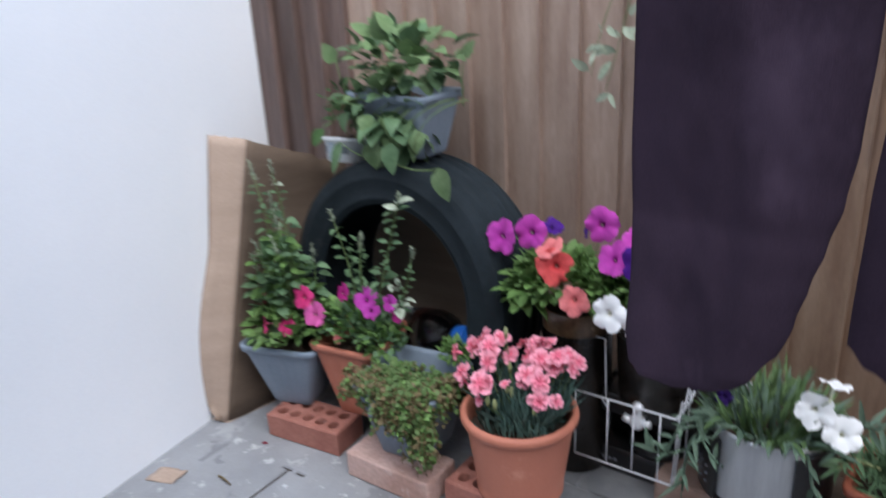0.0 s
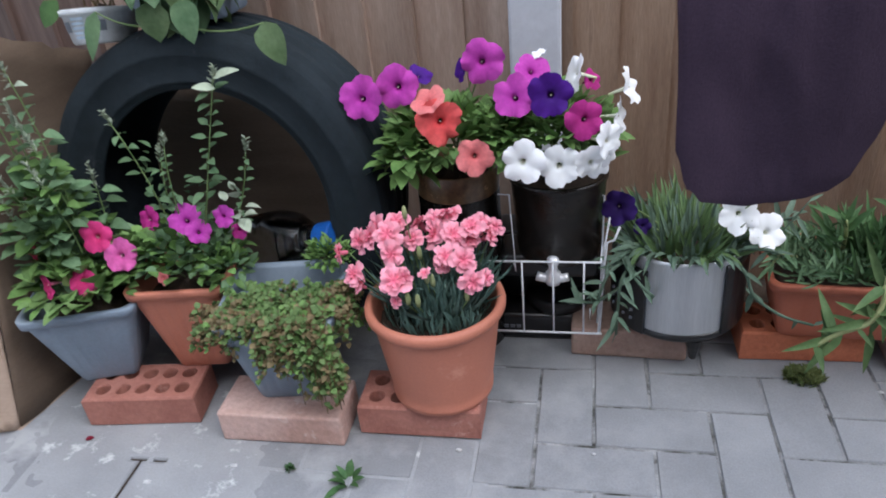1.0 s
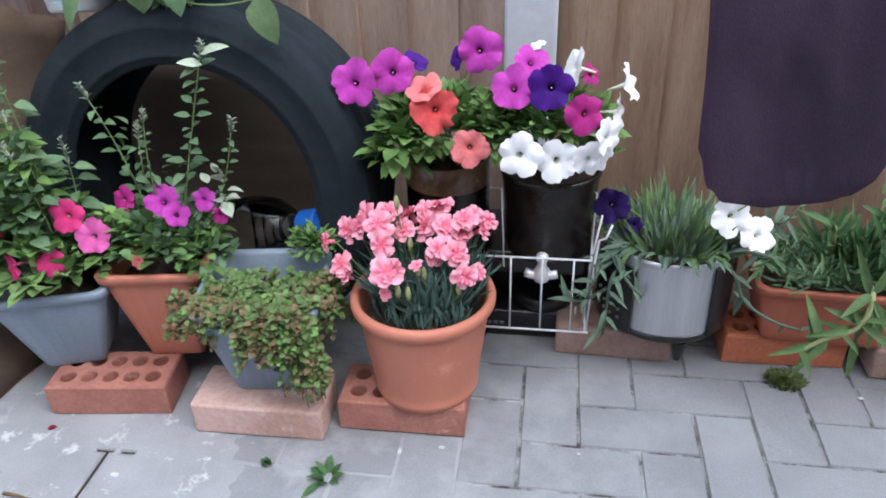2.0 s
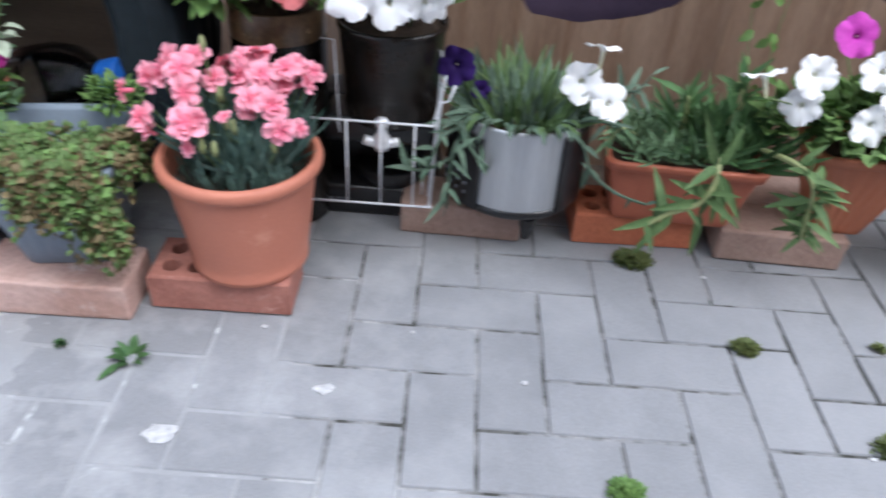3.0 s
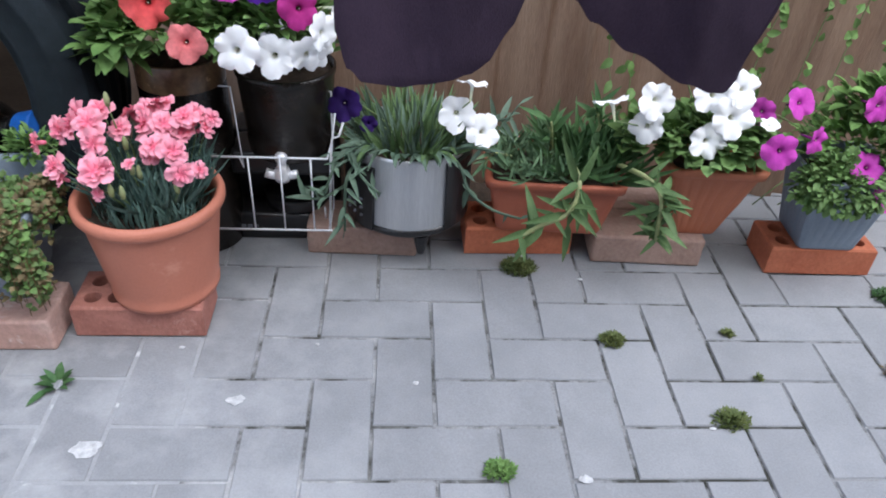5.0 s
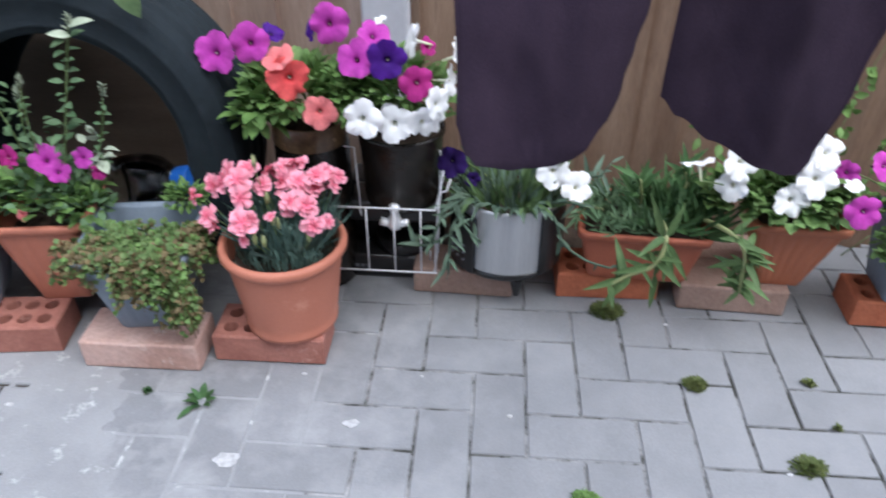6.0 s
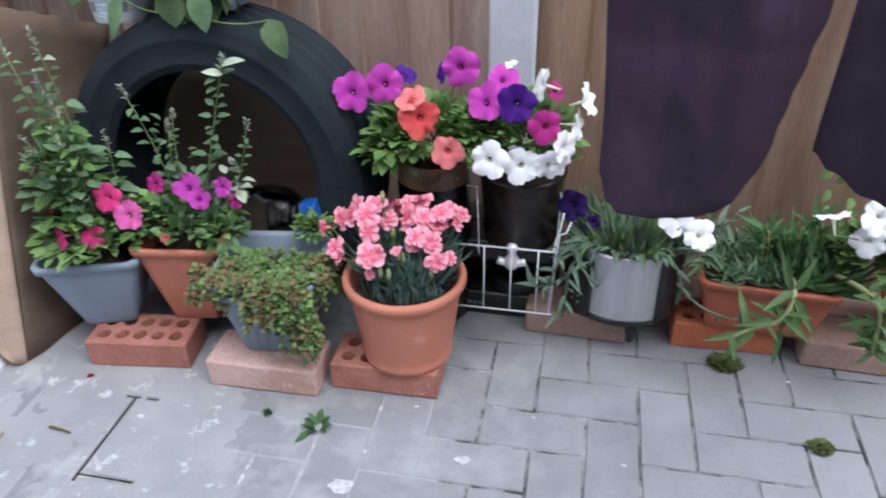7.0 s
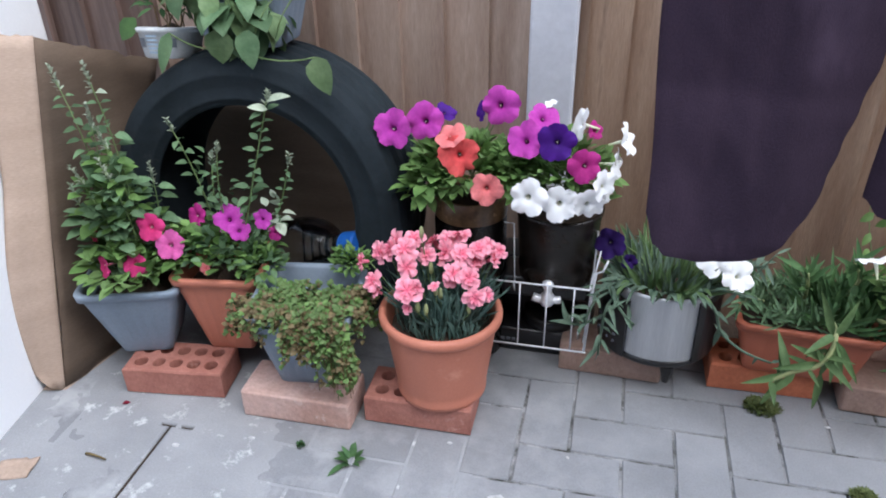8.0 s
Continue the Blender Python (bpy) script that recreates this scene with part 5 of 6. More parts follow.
# feathery and fleshy leaves in the trough
rng = random.Random(18)
aloe = plant_root("trailing_plant", "dark green fleshy trailing plant in a terracotta trough", "plant", (0.055, 0.300, 0.20))
gs, gg, gl, gf = Geo(), Geo(), Geo(), Geo()
for _ in range(380):
    x, y = rng.uniform(-0.125, 0.125), rng.uniform(-0.080, 0.075)
    d = Vector((x * 3 + rng.uniform(-0.7, 0.7), y * 3 + rng.uniform(-0.8, 0.4), rng.uniform(0.3, 1.0)))
    big = x > -0.02
    leaf(gl if big else gf, (x, y, -0.005), d, (0, -1, 0.4), rng.uniform(0.07, 0.12) if big else rng.uniform(0.03, 0.06), rng.uniform(0.007, 0.012) if big else 0.005, rng.uniform(0, 0.7), 0.5, 5)
for _ in range(260):
    x, y = rng.uniform(-0.125, 0.0), rng.uniform(-0.095, 0.075)
    leaf(gf, (x, y, rng.uniform(-0.005, 0.03)), rand_dir(rng, 0.0), (0, -1, 0.4), rng.uniform(0.02, 0.045), 0.005, 0.4, 0.4)
finger_stem(aloe, rng, [(0.06, 0.24, 0.225), (0.06, 0.17, 0.235), (0.055, 0.145, 0.205), (0.035, 0.135, 0.175), (-0.005, 0.13, 0.158), (-0.04, 0.125, 0.135)], gs, gg, 14, 0.075, 0.015, 0.0056, 0.9)
for a, d in (((0.06, 0.15, 0.225), (0.05, -0.3, -1)), ((0.06, 0.15, 0.225), (0.5, -0.3, -0.75)), ((0.05, 0.14, 0.19), (-1, -0.2, 0.45)), ((0.04, 0.14, 0.18), (-0.9, -0.3, -0.1)), ((0.06, 0.15, 0.22), (0.3, -0.4, -1)),
             ((0.0, 0.13, 0.155), (-0.6, -0.2, -0.7)), ((-0.02, 0.13, 0.15), (-0.9, -0.2, -0.3)), ((-0.02, 0.13, 0.145), (-0.4, -0.2, -0.9)), ((0.06, 0.16, 0.23), (0.4, 0.2, 1)), ((0.055, 0.16, 0.23), (-0.4, 0.1, 1)), ((0.05, 0.15, 0.15), (0.0, -0.2, -1))):
    leaf(gg, local(aloe, a), d, (0, -1, 0.3), rng.uniform(0.075, 0.10), 0.015, 0.15, 0.5, 6, 0.8)
finger_stem(aloe, rng, [(0.15, 0.24, 0.225), (0.185, 0.165, 0.240), (0.208, 0.14, 0.215), (0.210, 0.13, 0.170), (0.213, 0.125, 0.130)], gs, gg, 32, 0.070, 0.015, 0.0052, 0.95)
finger_stem(aloe, rng, [(0.03, 0.29, 0.22), (0.02, 0.26, 0.27), (0.012, 0.25, 0.305)], gs, gl, 14, 0.06, 0.012, 0.004)
finger_stem(aloe, rng, [(0.10, 0.30, 0.22), (0.11, 0.27, 0.29), (0.09, 0.26, 0.33)], gs, gl, 16, 0.07, 0.013, 0.004)
finger_stem(aloe, rng, [(-0.05, 0.27, 0.22), (-0.09, 0.22, 0.255), (-0.11, 0.2, 0.24)], gs, gf, 14, 0.04, 0.008, 0.003)
part("stalk", gs, M_STEM_P, aloe, "pale yellow-green stalks", True, "stuff")
part("foliage", gg, M_LEAF_S, aloe, "fresh green pointed leaves", True, "stuff")
part("foliage", gl, M_LEAF_D, aloe, "dark green pointed leaves", True, "stuff")
part("foliage", gf, M_LEAF_G, aloe, "fine grey-green leaves", True, "stuff")

# white petunias in the fluted planter
rng = random.Random(19)
wp = plant_root("petunia_plant", "white petunias above bright green leaves in terracotta", "flowering plant", (0.335, 0.295, 0.215))
blooms_wp = [(0.108, 0.220, 0.364, 0.029, P_WHITE, (-0.2, 0.4, 0.9), "white bloom seen edge on"), (0.186, 0.220, 0.368, 0.032, P_WHITE, (0.1, -1, 0.3), "white bloom"), (0.180, 0.215, 0.318, 0.030, P_WHITE, (-0.3, -1, 0.1), "white bloom"),
    (0.289, 0.200, 0.300, 0.032, P_WHITE, (0.0, -1, 0.2), "white bloom"), (0.286, 0.225, 0.378, 0.030, P_WHITE, (-0.3, -1, 0.4), "white bloom"), (0.325, 0.205, 0.345, 0.037, P_WHITE, (0.0, -1, 0.3), "white bloom"),
    (0.338, 0.225, 0.390, 0.031, P_WHITE, (0.3, -1, 0.4), "white bloom"), (0.398, 0.210, 0.332, 0.017, P_WHITE, (-0.1, -0.3, 1), "half-open white bloom"), (0.262, 0.29, 0.408, 0.034, P_MAGENTA, (0.1, -1, 0.5), "magenta bloom")]
keep_clear(wp, blooms_wp)
gl, gy = Geo(), Geo()
bush([gl, gy], rng, local(wp, (0.325, 0.262, 0.272)), (0.112, 0.085, 0.062), 700, 0.031, 0.027, -0.3, 0.35, 0.4, 0.25, 0.8, (1, 3))
bush([gl, gy], rng, local(wp, (0.215, 0.26, 0.275)), (0.06, 0.05, 0.050), 170, 0.032, 0.026, -0.6, 0.2, 0.4, 0.6, 0.8, (2, 3))
part("foliage", gl, M_LEAF, wp, "", True, "stuff")
part("foliage", gy, M_LEAF_L, wp, "light green young leaves", True, "stuff")
flowers(wp, rng, blooms_wp, (0.32, 0.28, 0.23))
_open.clear()

# magenta petunias in the last planter
rng = random.Random(20)
mp_ = plant_root("petunia_plant", "magenta petunias in a blue-grey planter", "flowering plant", (0.615, 0.275, 0.205))
blooms_mp_ = [(0.407, 0.160, 0.305, 0.031, P_MAGENTA, (-0.15, -1, 0.25), "magenta bloom"), (0.393, 0.24, 0.342, 0.025, P_MAGENTA, (-0.5, -1, 0.2), "magenta bloom"), (0.450, 0.225, 0.368, 0.028, P_MAGENTA, (0.3, -1, 0.6), "magenta bloom"),
    (0.468, 0.165, 0.326, 0.025, P_MAGENTA, (0.6, -1, 0.1), "magenta bloom"), (0.585, 0.170, 0.272, 0.030, P_MAGENTA, (-0.1, -0.7, 0.8), "magenta bloom"), (0.640, 0.150, 0.225, 0.034, P_MAGENTA, (0.1, -1, 0.3), "magenta bloom"),
    (0.594, 0.220, 0.369, 0.032, P_MAGENTA, (0.3, -1, 0.2), "magenta bloom"), (0.70, 0.20, 0.33, 0.030, P_MAGENTA, None, "magenta bloom")]
keep_clear(mp_, blooms_mp_)
gl, gy = Geo(), Geo()
bush([gl, gy], rng, local(mp_, (0.560, 0.158, 0.238)), (0.104, 0.052, 0.060), 1900, 0.018, 0.011, -0.8, 0.45, 0.25, 0.0, weights=(0, 1))
bush([gl, gy], rng, local(mp_, (0.600, 0.245, 0.275)), (0.120, 0.10, 0.055), 420, 0.028, 0.017, -0.35, 0.3, weights=(4, 1))
bush([gl], rng, local(mp_, (0.66, 0.27, 0.33)), (0.10, 0.08, 0.06), 220, 0.042, 0.026, -0.4, 0.3)
part("foliage", gl, M_LEAF, mp_, "", True, "stuff")
part("foliage", gy, M_LEAF_L, mp_, "light green young leaves", True, "stuff")
flowers(mp_, rng, blooms_mp_, (0.60, 0.25, 0.22))
_open.clear()

# broad-leaved plant in the planter on the tyre
rng = random.Random(21)
bean = plant_root("leafy_plant", "broad-leaved trailing green plant in a planter on the tyre", "plant", (-1.020, 0.345, 0.80))
gs, gl, gd, gb = Geo(), Geo(), Geo(), Geo()
bush([gd, gl], rng, local(bean, (-1.10, 0.31, 0.885)), (0.15, 0.09, 0.080), 100, 0.062, 0.044, -0.4, 0.4, 0.6, 0.2, 1.0, (2, 3))
bush([gl, gd], rng, local(bean, (-1.09, 0.245, 0.750)), (0.085, 0.045, 0.050), 56, 0.070, 0.046, -1.0, 0.3, 0.9, -0.5, 1.0, (1, 2))
bush([gl, gd], rng, local(bean, (-1.115, 0.235, 0.800)), (0.110, 0.035, 0.055), 60, 0.062, 0.044, -1.0, 0.3, 0.8, -0.2)
bush([gb], rng, local(bean, (-1.19, 0.29, 0.81)), (0.07, 0.05, 0.05), 60, 0.035, 0.012, -1.0, 0.3, 0.8, -0.2)
for a, b, L, W, g in (((-0.95, 0.205, 0.698), (-0.924, 0.187, 0.692), 0.078, 0.050, gl), ((-1.055, 0.20, 0.755), (-1.052, 0.188, 0.735), 0.075, 0.050, gd), ((-1.13, 0.30, 0.93), (-1.135, 0.29, 0.945), 0.070, 0.050, gl),
                      ((-1.20, 0.25, 0.725), (-1.235, 0.22, 0.715), 0.090, 0.030, gd), ((-1.30, 0.33, 0.88), (-1.32, 0.32, 0.89), 0.060, 0.045, gl), ((-0.95, 0.32, 0.90), (-0.93, 0.31, 0.91), 0.05, 0.03, gl)):
    a, b = local(bean, a), local(bean, b)
    d = (b - a).normalized()
    start = local(bean, (-1.10, 0.215, 0.695)) if b.z < -0.05 else Vector((a.x, -0.02, 0.0))
    tube(gs, arc(start, b, 0.014, 8, (0, -0.3, -1) if b.z < -0.05 else (0, -0.5, 0.8)), 0.0018, 0.0014, 6)
    leaf(g, b, Vector((d.x * 0.5, -0.25, -1.0)) if b.z < -0.05 else Vector((d.x, -0.3, 1)), (0, -1, 0.25), L, W, 0.25, 0.25, 7, 0.85)
for k in range(5):
    x = -1.08 + 0.035 * k
    tube(gs, arc(local(bean, (x + 0.02, 0.30, 0.82)), local(bean, (x - 0.05 + rng.uniform(-0.05, 0.05), 0.215, rng.uniform(0.685, 0.73))), 0.04, 8, (0, -1, 0.6)), 0.0018, 0.0012, 6)
part("stalk", gs, M_STEM, bean, "", True, "stuff")
part("foliage", gl, M_LEAF_BEAN, bean, "light green broad leaves", True, "stuff")
part("foliage", gd, M_LEAF_G, bean, "green broad leaves", True, "stuff")
part("foliage", gb, M_LEAF_BR, bean, "withered brown leaves", True, "stuff")
rng = random.Random(22)
tubp = plant_root("herb_plant", "thin green and brown herb growing in a white tub", "plant", (-1.288, 0.300, 0.678))
gs, gl = Geo(), Geo()
for k in range(9):
    a, b = Vector((rng.uniform(-0.03, 0.03), rng.uniform(-0.03, 0.03), 0)), Vector((rng.uniform(-0.05, 0.07), rng.uniform(-0.05, 0.02), rng.uniform(0.06, 0.14)))
    tube(gs, arc(a, b, 0.01, 6, (1, 0, 0)), 0.0018, 0.001, 5)
bush([gl], rng, (0.01, -0.01, 0.10), (0.06, 0.05, 0.06), 60, 0.035, 0.018, -0.8, 0.3)
leaf(gl, (-0.05, -0.03, 0.05), (-0.5, -0.3, -0.6), (0, -1, 0.3), 0.06, 0.04, 0.3)
part("stalk", gs, M_LEAF_BR, tubp, "brown thin stalks", True, "stuff")
part("foliage", gl, M_LEAF_D, tubp, "", True, "stuff")

# climbers on the fence
for seed, label, runs in ((31, "thin green climber with small leaves on the fence", (((0.47, 0.46, 0.10), (0.52, 0.455, 0.60)), ((0.56, 0.46, 0.10), (0.61, 0.455, 0.64)), ((0.63, 0.46, 0.08), (0.68, 0.455, 0.70)), ((0.73, 0.46, 0.1), (0.72, 0.455, 0.66)))),
                          (32, "small green shoot climbing the fence boards", (((0.26, 0.46, 0.12), (0.15, 0.455, 0.42)), ((0.25, 0.46, 0.14), (0.215, 0.455, 0.44)))),
                          (33, "pale climbing shoot hanging beside the concrete post", (((-0.60, 0.455, 1.12), (-0.665, 0.445, 0.83)), ((-0.62, 0.455, 1.10), (-0.70, 0.445, 0.86))))):
    rng = random.Random(seed)
    cl = plant_root("climbing_plant", label, "climber", (runs[0][0][0], 0.46, 0.0 if seed != 33 else 1.12), "climbers on the fence")
    gs, gl = Geo(), Geo()
    for a, b in runs:
        a, b = local(cl, a), local(cl, b)
        if seed != 33:
            tube(gs, [Vector((a.x * 0.6, 0, 0)), a], 0.0016, 0.0016, 5)
        pts = arc(a, b, rng.uniform(-0.03, 0.03), 12, (1, 0, 0))
        tube(gs, pts, 0.0016, 0.0008, 5)
        for i in range(26 if seed == 31 else 12):
            p = pts[rng.randrange(2, 12)] + Vector((rng.uniform(-0.012, 0.012), -0.004, rng.uniform(-0.015, 0.015)))
            leaf(gl, p, (rng.uniform(-1, 1), rng.uniform(-0.8, -0.1), rng.uniform(-0.8, 0.6)), (0, -1, 0.3), rng.uniform(0.018, 0.036) * (1.5 if seed == 33 else 1), rng.uniform(0.012, 0.02), 0.4)
    part("stalk", gs, M_STEM, cl, "", True, "stuff")
    part("foliage", gl, M_LEAF if seed != 33 else M_LEAF_P, cl, "", True, "stuff")

# ---- moss, weeds and scraps on the paving ----
for k, (x, y, r, n, mat, lab) in enumerate(((0.126, -0.004, 0.028, 160, M_MOSS, "olive moss tuft in a paving joint"), (0.282, -0.188, 0.030, 170, M_MOSS, "olive moss tuft in a paving joint"), (0.345, 0.015, 0.011, 40, M_MOSS, "small moss tuft in a paving joint"),
                                           (-0.020, 0.206, 0.040, 300, M_MOSS, "brown-green moss clump beside a brick"), (-0.108, -0.285, 0.026, 130, M_LEAF, "green weed in a paving joint"), (0.715, 0.126, 0.035, 160, M_LEAF_D, "green weed at the paving joint"),
                                           (0.622, -0.084, 0.030, 120, M_LEAF_BR, "dry brown weed in a paving joint"), (0.360, -0.098, 0.009, 16, M_MOSS, "thin moss in a paving joint"), (-0.915, -0.100, 0.007, 18, M_LEAF_D, "tiny weed in a paving joint"))):
    rng = random.Random(60 + k)
    tuft = thing("moss_tuft", lab, "moss", (x, y, 0.0), group="tufts in the paving joints")
    g = Geo()
    for _ in range(n * 3):
        a, q = rng.uniform(0, 6.28), r * rng.random() ** 0.7 * (0.8 + 0.5 * noise.noise(Vector((k, rng.random() * 2, 1))))
        p = (q * math.cos(a), q * 0.8 * math.sin(a), -0.001 + 0.007 * max(0, 1 - q / r))
        leaf(g, p, (math.cos(a) * 0.4 + rng.uniform(-0.6, 0.6), math.sin(a) * 0.4 + rng.uniform(-0.6, 0.6), rng.uniform(0.4, 1.2)), (0, 0, 1), rng.uniform(0.005, 0.013), rng.uniform(0.003, 0.005), 0.4, 0.3, 3)
    part("turf", g, mat, tuft, "", True, "stuff")
rng = random.Random(80)
weed3 = thing("weed_seedling", "small broad-leaved green weed growing in the paving", "weed", (-0.805, -0.115, 0.0))
g = Geo()
for a in range(16):
    an = a * 0.7 + rng.uniform(-0.3, 0.3)
    leaf(g, (0.006 * math.cos(an), 0.010 * math.sin(an), 0.0), (math.cos(an) * 0.8, math.sin(an) * 0.8, rng.uniform(0.4, 1.5)), (0, 0, 1), rng.uniform(0.018, 0.034), rng.uniform(0.009, 0.015), 0.6, 0.25)
leaf(g, (-0.01, -0.012, 0.002), (-0.5, -0.9, 0.12), (0, 0, 1), 0.045, 0.014, 0.2, 0.2)
part("foliage", g, M_LEAF_D, weed3, "", True, "stuff")
for k, (x, y, s) in enumerate(((-0.517, -0.148, 0.011), (-0.718, -0.243, 0.016), (-0.23, -0.11, 0.004), (0.245, -0.205, 0.004), (0.02, -0.30, 0.008), (-0.63, -0.03, 0.004), (-1.02, -0.10, 0.005), (-1.16, -0.15, 0.006), (-0.40, -0.02, 0.003), (0.10, 0.17, 0.004))):
    rng = random.Random(90 + k)
    drop = thing("white_splash", "white dried splash on the paving", "splash", (x, y, 0.0), group="splashes on the paving")
    g = Geo()
    n = 16
    ring = [(s * (0.7 + 0.5 * rng.random()) * math.cos(6.283 * i / n) * 1.4, s * (0.7 + 0.5 * rng.random()) * math.sin(6.283 * i / n), 0.0012) for i in range(n)]
    g.add(ring + [(p[0] * 0.7, p[1] * 0.7, 0.003) for p in ring], [(i, (i + 1) % n, n + (i + 1) % n, n + i) for i in range(n)] + [tuple(range(n, 2 * n))])
    part("crust", g, M_WHITE_DROP, drop)
scrap = thing("cardboard_scrap", "torn scrap of pale cardboard lying on the paving", "scrap", (-1.430, -0.275, 0.002), rz=24)
g = Geo()
sheet(g, ((-0.042, -0.022, 0.001), (0.030, -0.026, 0.002), (0.044, 0.020, 0.006), (-0.030, 0.026, 0.003)), 0.003, 8, 8, 0.006, 0.006)
part("sheet", g, M_CARD, scrap)
twig = thing("twig", "short dark twig lying on the paving", "twig", (-1.294, -0.216, 0.003), rz=-12)
g = Geo()
tube(g, arc((-0.024, 0, 0.002), (0.024, 0.004, 0.002), 0.003, 5), 0.003, 0.0018, 6)
part("stick", g, M_LEAF_BR, twig)
petal = thing("fallen_petal", "red fallen petal beside a brick", "petal", (-1.335, -0.065, 0.001))
g = Geo()
leaf(g, (0, 0, 0.001), (1, 0.5, 0.1), (0, 0, 1), 0.018, 0.012, 0.3)
part("petal_blade", g, P_RED, petal)


# ---- bricks ----
BL, BW, BH = 0.219, 0.1025, 0.065


def perforated_brick(name, label, at, rz, mat):
    """A clay brick with two rows of five round holes."""
    ob = thing(name, label, "brick", at, rz, "bricks under the pots")
    bm = bmesh.new()
    n = 16
    nx, ny = 5, 2
    x0, y0, cw_, ch = -BL / 2 + 0.012, -BW / 2 + 0.008, (BL - 0.024) / 5, (BW - 0.016) / 2

    def v(x, y, z):
        return bm.verts.new((x, y, z))

    for z, flip in ((BH, False), (0.001, True)):
        for i in range(nx):
            for j in range(ny):
                cx, cy = x0 + (i + 0.5) * cw_, y0 + (j + 0.5) * ch
                outer, inner, lip = [], [], []
                for k in range(n):
                    a = 2 * math.pi * (k + 0.5) / n
                    c, s = math.cos(a), math.sin(a)
                    f = min(cw_ / 2 / max(abs(c), 1e-6), ch / 2 / max(abs(s), 1e-6))
                    outer.append(v(cx + c * f, cy + s * f, z))
                    inner.append(v(cx + c * 0.0148, cy + s * 0.0155, z))
                    lip.append(v(cx + c * 0.0135, cy + s * 0.0142, z - 0.003 if not flip else z))
                for k in range(n):
                    q = [outer[k], outer[(k + 1) % n], inner[(k + 1) % n], inner[k]]
                    bm.faces.new(q)
                    bm.faces.new([inner[k], inner[(k + 1) % n], lip[(k + 1) % n], lip[k]])
                    p, r = outer[k].co, outer[(k + 1) % n].co
                    if abs(p.x - r.x) > 1e-6 and abs(p.y - r.y) > 1e-6:
                        cv = v(cx + math.copysign(cw_ / 2, (p.x + r.x) / 2 - cx), cy + math.copysign(ch / 2, (p.y + r.y) / 2 - cy), z)
                        bm.faces.new([outer[k], cv, outer[(k + 1) % n]])
                if not flip:
                    low = [v(cx + math.cos(2 * math.pi * (k + 0.5) / n) * 0.0130, cy + math.sin(2 * math.pi * (k + 0.5) / n) * 0.0137, 0.002) for k in range(n)]
                    for k in range(n):
                        bm.faces.new([lip[k], lip[(k + 1) % n], low[(k + 1) % n], low[k]])
    hx, hy = BL / 2, BW / 2
    ix, iy = hx - 0.012, hy - 0.008
    rings = []
    for x, y, z in ((ix, iy, BH), (hx - 0.003, hy - 0.003, BH), (hx, hy, BH - 0.004), (hx, hy, 0.003), (hx - 0.003, hy - 0.003, 0.0), (ix, iy, 0.001)):
        ring = []
        for a, b in (((-x, -y), (x, -y)), ((x, -y), (x, y)), ((x, y), (-x, y)), ((-x, y), (-x, -y))):
            for k in range(8):
                px, py = a[0] + (b[0] - a[0]) * k / 8, a[1] + (b[1] - a[1]) * k / 8
                w = 0.0012 * noise.noise(Vector((px * 40 + at[0] * 9, py * 40, z * 40))) if z not in (BH, 0.001) else 0
                ring.append(v(px * (1 + w * 6), py * (1 + w * 9), z))
        rings.append(ring)
    for p, q in zip(rings, rings[1:]):
        for k in range(32):
            bm.faces.new([p[k], p[(k + 1) % 32], q[(k + 1) % 32], q[k]])
    bmesh.ops.recalc_face_normals(bm, faces=bm.faces)
    part("brick_body", bm, mat, ob, "", False)
    return ob


def solid_brick(name, label, at, rz, mat, size=(BL, BW, BH)):
    """A worn solid brick with crumbled edges."""
    ob = thing(name, label, "brick", at, rz, "bricks under the pots")
    bm = bmesh.new()
    bmesh.ops.create_cube(bm, size=1)
    bmesh.ops.scale(bm, vec=size, verts=bm.verts)
    bmesh.ops.translate(bm, vec=(0, 0, size[2] / 2), verts=bm.verts)
    bmesh.ops.bevel(bm, geom=bm.edges[:], offset=0.006, segments=3, profile=0.6, affect="EDGES")
    bmesh.ops.subdivide_edges(bm, edges=[e for e in bm.edges if e.calc_length() > 0.03], cuts=9, use_grid_fill=True)
    for w in bm.verts:
        n = noise.noise(w.co * 38 + Vector(at) * 5) * 0.0022 + noise.noise(w.co * 110 + Vector(at)) * 0.0009
        if 0.004 < w.co.z < size[2] - 0.002:
            w.co.x *= 1 + n * 5
            w.co.y *= 1 + n * 9
        elif w.co.z > 0.03:
            w.co.z += min(n, 0.0) * 0.8
    part("brick_body", bm, mat, ob, "", True)
    return ob


perforated_brick("perforated_brick", "red perforated clay brick lying on the paving", (-1.243, 0.035, 0.0), 6.5, M_BRICK)
solid_brick("brick", "pale pink mortar-stained brick under a planter", (-0.950, 0.014, 0.0), 0.5, M_BRICK_P, (0.232, 0.108, 0.065))
perforated_brick("perforated_brick", "red perforated clay brick under the round pot", (-0.704, 0.048, 0.0), 0.5, M_BRICK)
solid_brick("brick", "pale brown brick under the old cooker", (-0.333, 0.292, 0.0), -2, M_BRICK_B)
perforated_brick("perforated_brick", "orange perforated brick under the trough", (-0.018, 0.302, 0.0), 1, M_BRICK_O)
solid_brick("brick", "pale brown weathered brick under planters", (0.247, 0.276, 0.0), -3, M_BRICK_B, (0.225, 0.105, 0.065))
perforated_brick("perforated_brick", "bright orange perforated brick under a planter", (0.598, 0.248, 0.0), -1, M_BRICK_O)
solid_brick("brick", "pale brick at the back of the trough", (0.28, 0.385, 0.0), 0, M_BRICK_B)

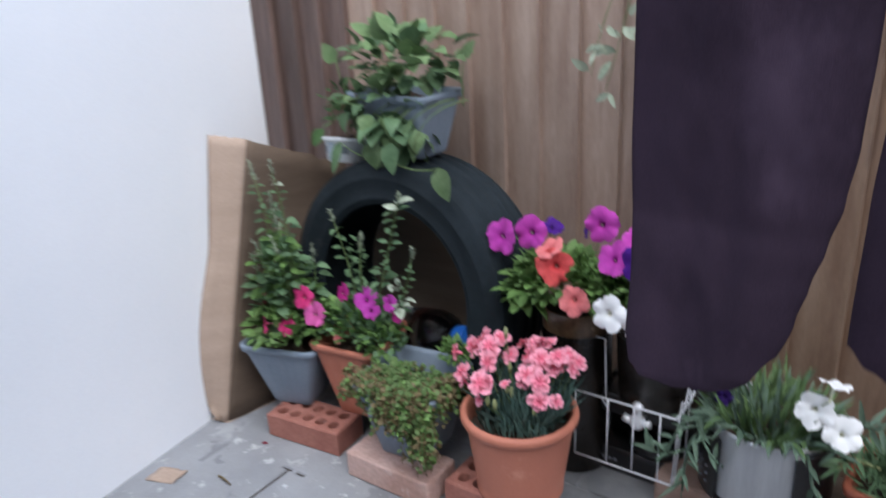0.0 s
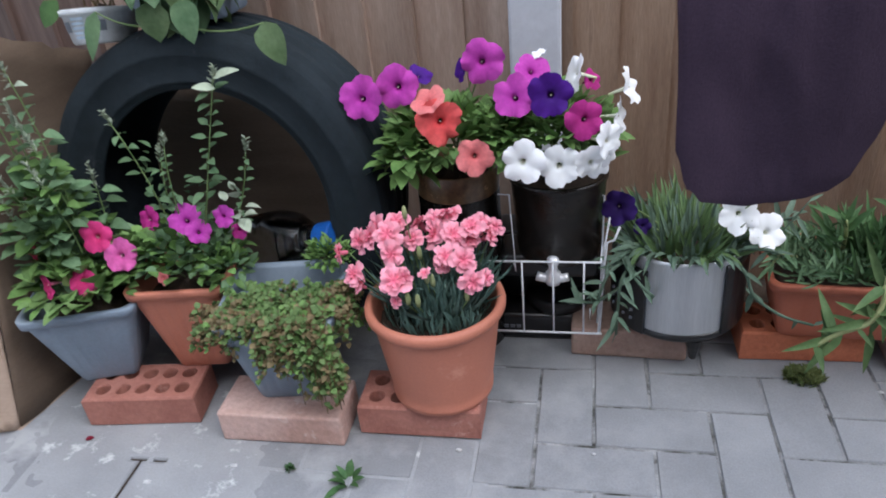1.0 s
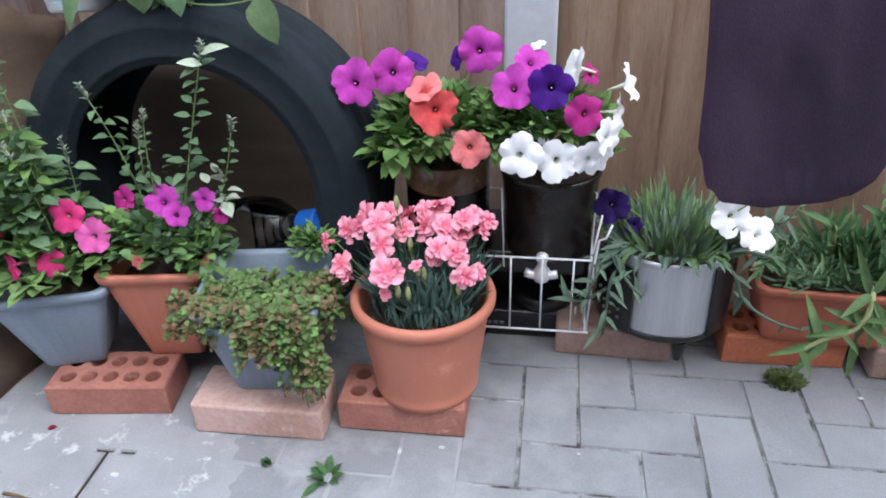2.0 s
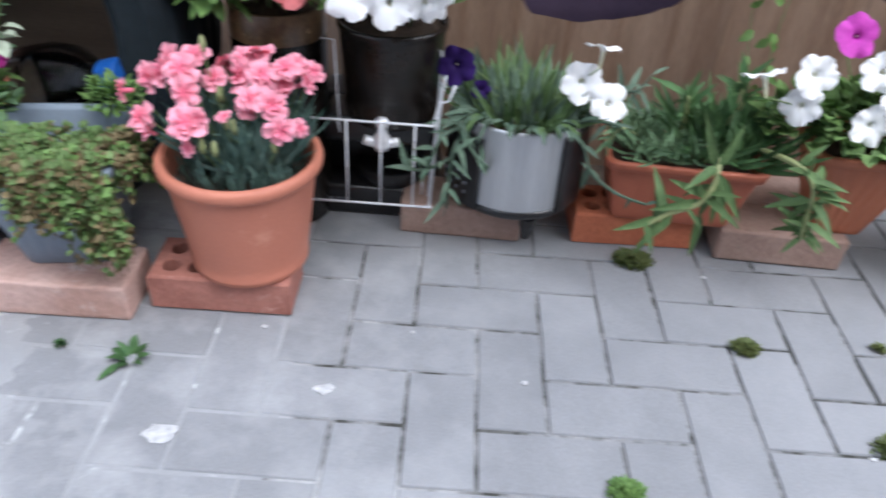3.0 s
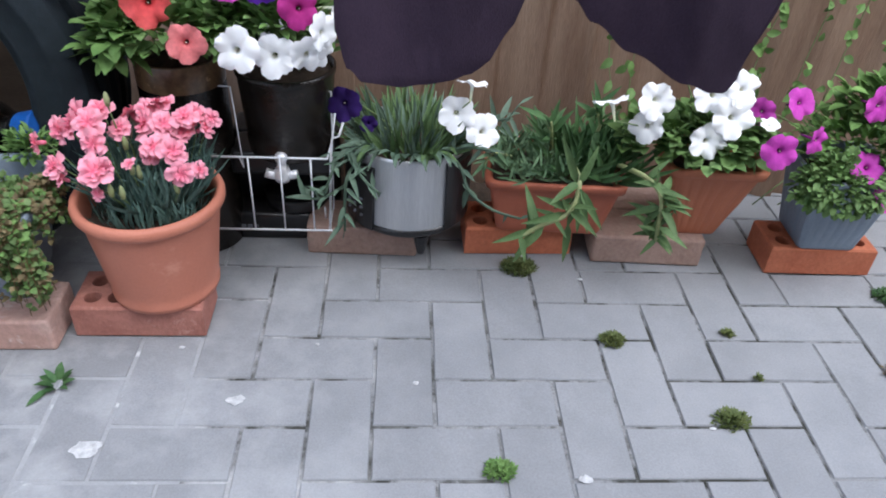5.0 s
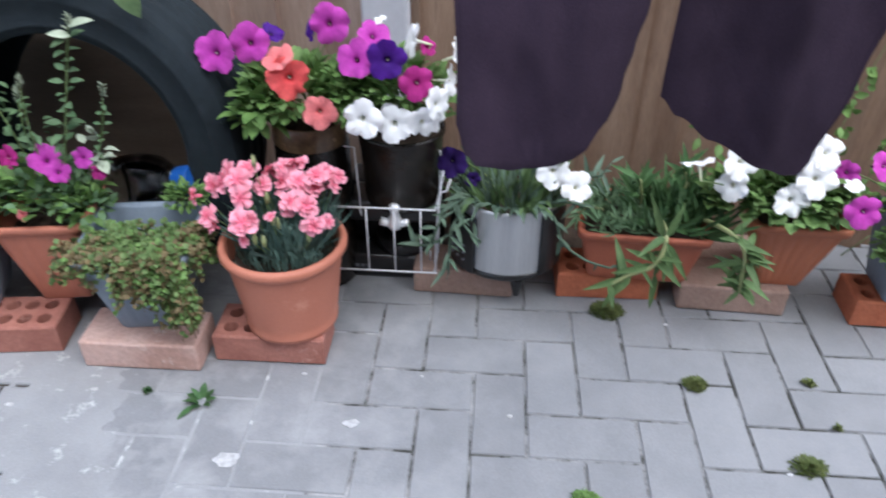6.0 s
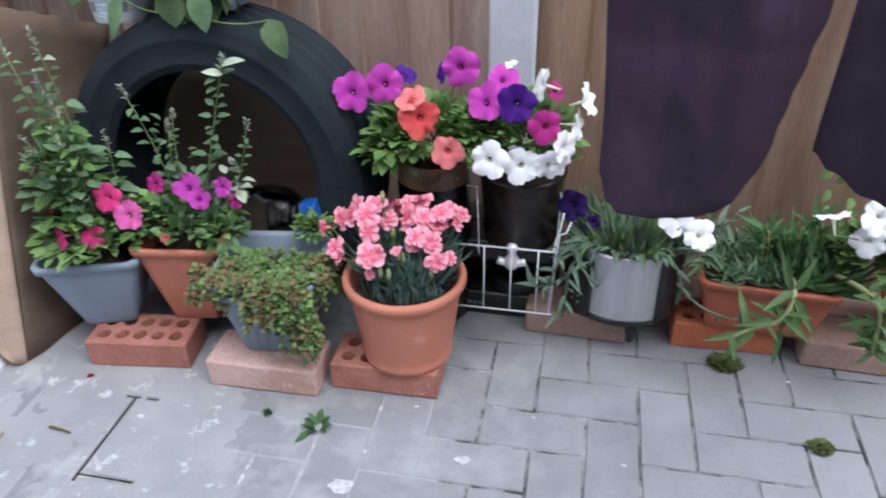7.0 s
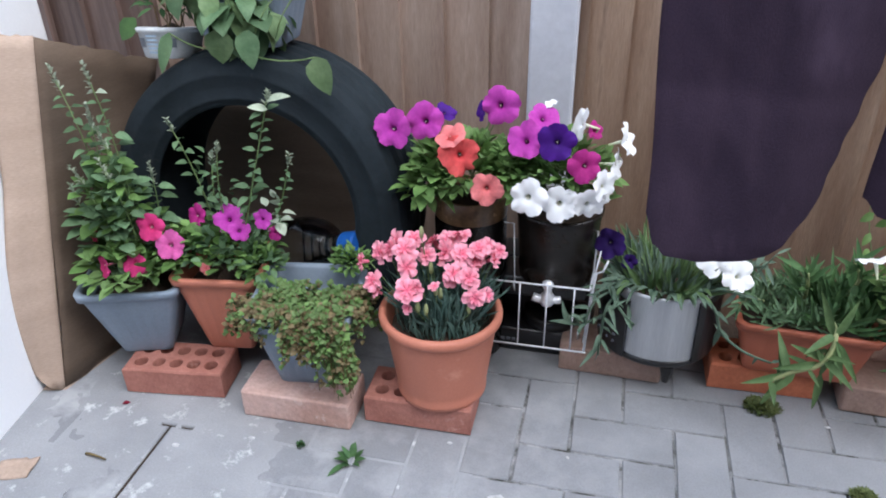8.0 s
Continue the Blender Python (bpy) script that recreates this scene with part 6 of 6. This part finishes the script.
# ---- block paving in herringbone ----
pavement = thing("pavement", "grey concrete block paving in a herringbone pattern", "paving", kind="structure")
U = 0.100


def paver_geo(w, d, seed, g=None, off=(0, 0)):
    """A paving block with a small worn chamfer, top at zero."""
    g = g or Geo()
    rng = random.Random(seed)
    hx, hy = w / 2, d / 2
    ring = ((-1, -1), (0, -1), (1, -1), (1, 0), (1, 1), (0, 1), (-1, 1), (-1, 0))
    chip = [(rng.uniform(0.0, 0.0015), rng.uniform(0.0, 0.0015)) for _ in ring]
    vs = []
    for inset, z in ((0.0, -0.012), (0.0, -0.002), (0.0016, 0.0)):
        for (sx, sy), (kx, ky) in zip(ring, chip):
            vs.append((off[0] + sx * (hx - inset - kx * (z > -0.01)), off[1] + sy * (hy - inset - ky * (z > -0.01)), z))
    fs = [(i * 8 + k, i * 8 + (k + 1) % 8, i * 8 + 8 + (k + 1) % 8, i * 8 + 8 + k) for i in range(2) for k in range(8)] + [tuple(range(16, 24))]
    g.add(vs, fs)
    return g


GAP = 0.0040
flat_m = [paver_geo(2 * U - GAP, U - GAP, s).mesh("paver", M_PAVER, False) for s in range(7)]
tall_m = [paver_geo(U - GAP, 2 * U - GAP, s + 9).mesh("paver", M_PAVER, False) for s in range(7)]
far = Geo()
rp = random.Random(3)
for i in range(-62, 64):
    for j in range(-46, 9):
        kind = (i - j) % 4
        if kind not in (0, 3):
            continue
        cx, cy = ((i + 1) * U, (j + 0.5) * U) if kind == 0 else ((i + 0.5) * U, (j + 1) * U)
        if cx < -1.9:
            continue
        if -1.75 < cx < 1.15 and -0.75 < cy < 0.70:
            ob = part("paver", (flat_m if kind == 0 else tall_m)[rp.randrange(7)], None, pavement)
            ob.matrix_basis = pose(cx, cy, rp.uniform(-0.0012, 0.0004), rp.uniform(-0.25, 0.25), rp.uniform(-0.25, 0.25), rp.uniform(-0.5, 0.5))
        else:
            w, d = (2 * U - GAP, U - GAP) if kind == 0 else (U - GAP, 2 * U - GAP)
            paver_geo(w, d, i * 100 + j, far, (cx, cy))
part("pavers_beyond", far, M_PAVER, pavement, "", False, "stuff")
